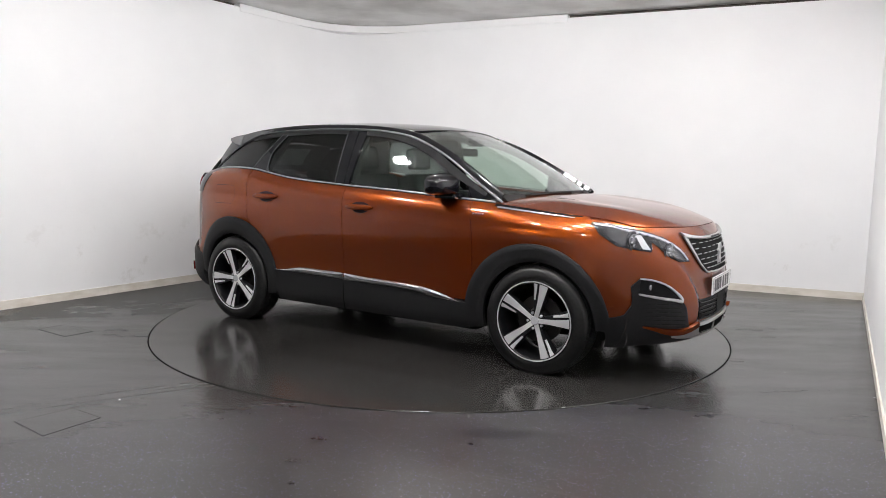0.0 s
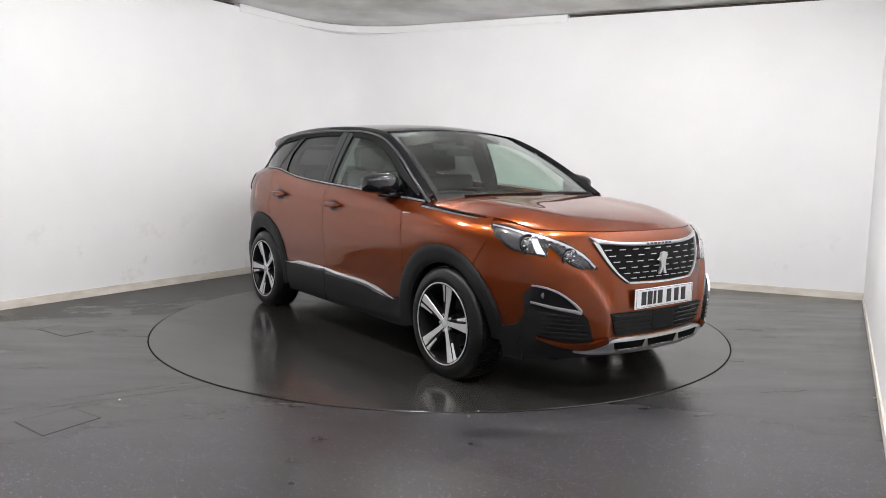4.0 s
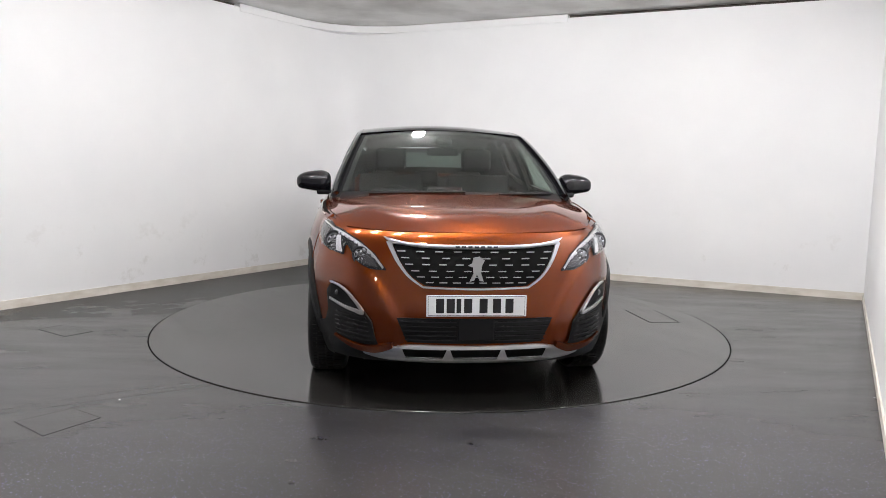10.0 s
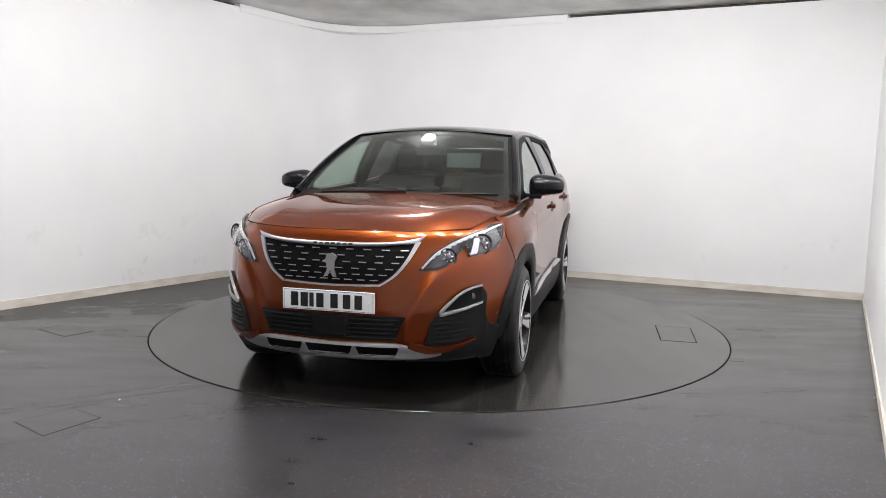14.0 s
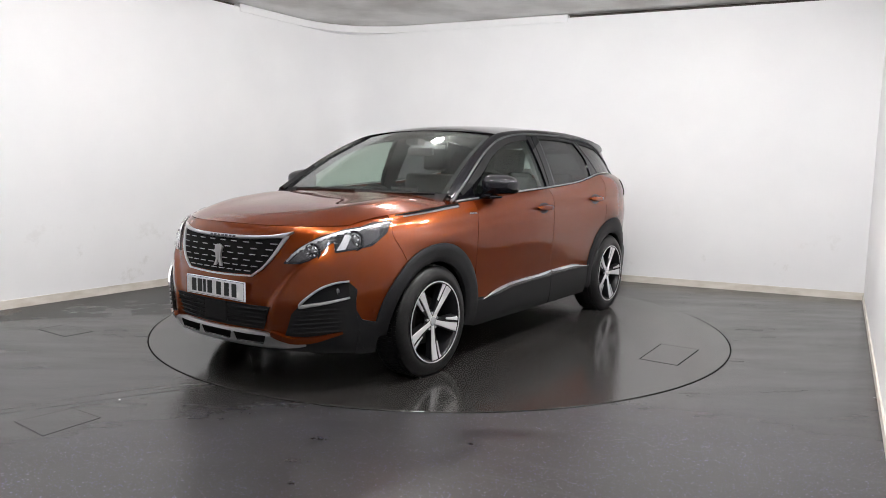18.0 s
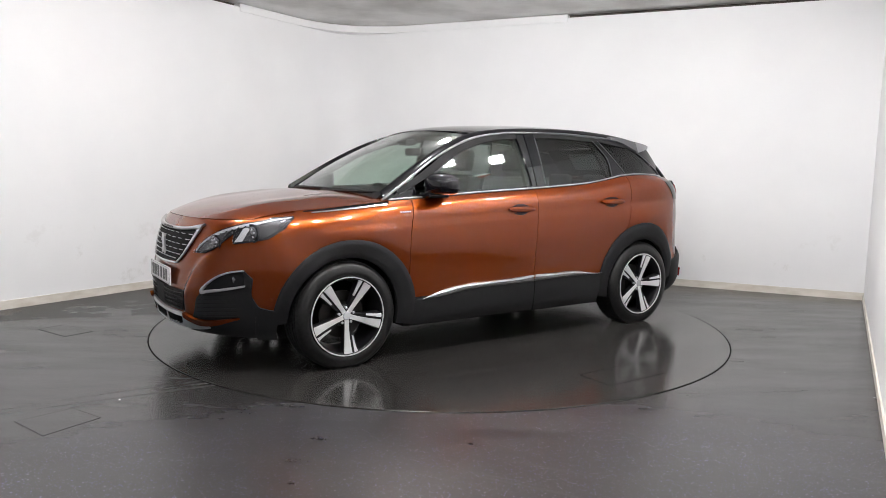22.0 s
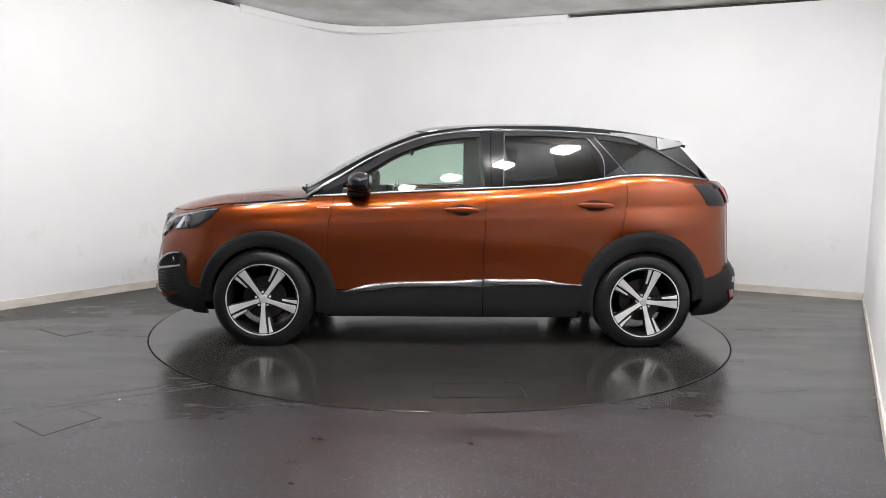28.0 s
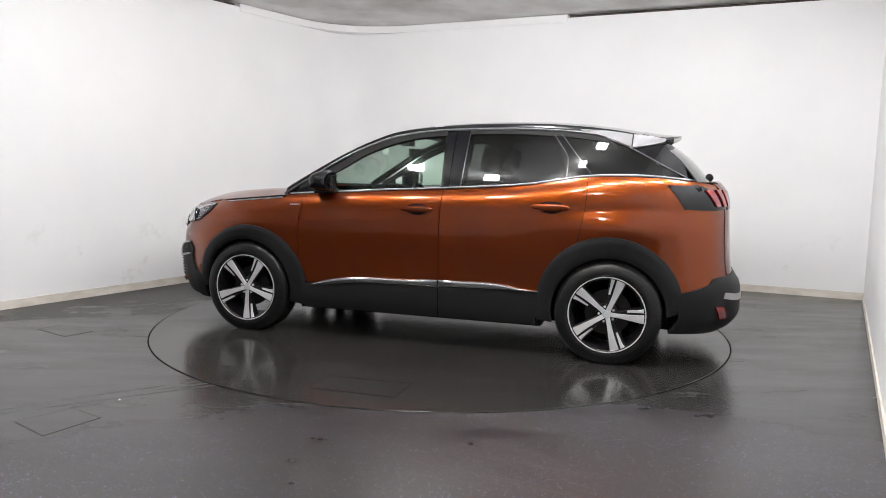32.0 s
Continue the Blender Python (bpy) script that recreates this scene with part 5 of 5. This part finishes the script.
for k in range(5):
    turn = pose(0, 0, 0, 0, 0, 72 * k)
    sp = part("spoke", spoke([(0.022, -0.014), (0.07, -0.0150), (0.13, -0.0205), (0.19, -0.0265), (0.238, -0.031), (0.241, -0.004), (0.238, 0.022), (0.19, 0.0165), (0.13, 0.0125), (0.07, 0.0115), (0.022, 0.014)], 0.093, HALF + 0.003, 0.004), M_ALLOY, rim, "polished spoke face")
    sp.matrix_local = turn
    bk = part("spoke_back", spoke([(0.024, -0.020), (0.08, -0.020), (0.17, -0.030), (0.236, -0.038), (0.236, 0.070), (0.17, 0.054), (0.10, 0.032), (0.024, 0.020)], 0.086, HALF - 0.004, 0.035), M_POCKET, rim, "black spoke flank")
    bk.matrix_local = turn
    sl = part("spoke_blade", spoke([(0.128, 0.0285), (0.18, 0.0325), (0.238, 0.037), (0.236, 0.064), (0.215, 0.052), (0.18, 0.0455), (0.128, 0.037)], 0.100, HALF + 0.003, 0.006), M_ALLOY, rim, "thin polished blade beside the spoke")
    sl.matrix_local = turn
    bo = part("wheel_bolt", lathe([(0.0, 0.075), (0.009, 0.075), (0.009, 0.092), (0.006, 0.094), (0.0, 0.094)], 10), M_LIGHTGREY, rim)
    bo.matrix_local = pose(0, 0, 0, 0, 0, 72 * k + 36) @ Matrix.Translation((0.050, 0, 0))
TRACK = 0.795
wheel.matrix_local = Matrix.Translation((AXLE, TRACK, HUB_Z)) @ pose(0, 0, 0, -90, 0, 0) @ pose(0, 0, 0, 0, 0, 20)
for x, sg, spin in ((-AXLE, 1, 34), (AXLE, -1, 4), (-AXLE, -1, 36)):
    w = copy_thing(wheel, Matrix.Translation((x, sg * TRACK, HUB_Z)) @ pose(0, 0, 0, -90 * sg, 0, 0) @ pose(0, 0, 0, 0, 0, spin))

# interior
dash = part("dashboard", rounded(0.42, 1.02, -0.70, 0.70, 0.78, 1.06, 0.09, 3), M_TRIM, car, "soft black dashboard")
part("instrument_hood", rounded(0.46, 0.80, -0.55, -0.20, 1.03, 1.11, 0.035, 3), M_TRIM, dash)
part("screen", rounded(0.50, 0.52, -0.13, 0.13, 1.03, 1.13, 0.008, 2), M_BLACK, dash, "flat centre display")
bm = bmesh.new()
R1, R2, NS, NT = 0.17, 0.017, 32, 8
g = [[bm.verts.new(((R1 + R2 * math.cos(b * math.tau / NT)) * math.cos(a * math.tau / NS), (R1 + R2 * math.cos(b * math.tau / NT)) * math.sin(a * math.tau / NS) * 0.94, R2 * math.sin(b * math.tau / NT))) for b in range(NT)] for a in range(NS)]
for a in range(NS):
    for b in range(NT):
        bm.faces.new((g[a][b], g[(a + 1) % NS][b], g[(a + 1) % NS][(b + 1) % NT], g[a][(b + 1) % NT]))
slab(bm, -0.165, 0.165, -0.03, 0.03, -0.02, 0.0)
slab(bm, -0.03, 0.03, -0.16, 0.0, -0.02, 0.0)
sw = part("steering_wheel", bm, M_TRIM, car, smooth=True)
sw.matrix_local = Matrix.Translation((0.36, -0.37, 0.98)) @ pose(0, 0, 0, 0, -62, 0) @ pose(0, 0, 0, 0, 0, 90)


def seat(x, y, wide, back_z):
    s = new("seat")
    s.parent = car
    s["label"] = "charcoal cloth car seat"
    part("cushion", rounded(x - 0.05, x + 0.45, y - wide, y + wide, 0.42, 0.60, 0.06, 3), M_SEAT, s)
    part("backrest", rounded(-0.07, 0.09, -wide, wide, 0.0, back_z - 0.56, 0.05, 3, Matrix.Translation((x, y, 0.56)) @ pose(0, 0, 0, 0, -14, 0)), M_SEAT, s)
    return s


for y in (-0.37, 0.37):
    s = seat(-0.22, y, 0.27, 1.22)
    part("headrest", rounded(-0.05, 0.05, -0.13, 0.13, 0.0, 0.19, 0.045, 3, Matrix.Translation((-0.40, y, 1.24)) @ pose(0, 0, 0, 0, -10, 0)), M_SEAT, s)
s = seat(-1.08, 0.0, 0.64, 1.08)
for y in (-0.42, 0, 0.42):
    part("headrest", rounded(-0.045, 0.045, -0.12, 0.12, 0.0, 0.14, 0.04, 3, Matrix.Translation((-1.24, y, 1.09)) @ pose(0, 0, 0, 0, -8, 0)), M_SEAT, s)
part("rear_view_mirror", rounded(0.30, 0.33, -0.12, 0.12, 1.358, 1.418, 0.014, 2), M_TRIM, car, "black interior mirror")
part("sensor_pod", rounded(0.33, 0.43, -0.06, 0.06, 1.435, 1.485, 0.02, 2), M_TRIM, car, "black camera pod behind the windscreen")
part("headlining", sheet([[(0.15 - 1.7 * i / 10, -0.92 + 1.84 * j / 8) for j in range(9)] for i in range(11)], at_roof, 0.02, -0.05), M_SEAT, car, "dark headlining")
for sg in (1, -1):
    part("door_lining", rounded(-1.15, 1.0, min(sg * 0.75, sg * 0.80), max(sg * 0.75, sg * 0.80), 0.45, 1.06, 0.015, 2), M_TRIM, car)
part("tailgate_lining", rounded(-2.0, -1.93, -0.6, 0.6, 0.6, 1.17, 0.02, 1), M_TRIM, car)
for sg in (1, -1):
    part("boot_lining", rounded(-1.88, -1.1, min(sg * 0.71, sg * 0.77), max(sg * 0.71, sg * 0.77), 0.6, 1.19, 0.02, 1), M_TRIM, car)
part("boot_floor", rounded(-1.9, -1.2, -0.7, 0.7, 0.6, 0.68, 0.02, 1), M_SEAT, car)


for ob in car.children_recursive:
    if ob.name.split(".")[0] in ("windscreen", "rear_window", "front_side_window", "rear_side_window", "quarter_window", "cover"):
        ob.visible_shadow = False


def motions():
    step = 0.25
    n = round(SECONDS / step)
    turns = [(k * step, pose(0, 0, 0, 0, 0, START + SPEED * k * step)) for k in range(n + 1)]
    walk(turntable, [(t, Matrix.Translation(DISC_AT) @ m) for t, m in turns])
    walk(car, [(t, m @ Matrix.Translation((-PIVOT[0], -PIVOT[1], DISC_TOP - SINK))) for t, m in turns])


motions()
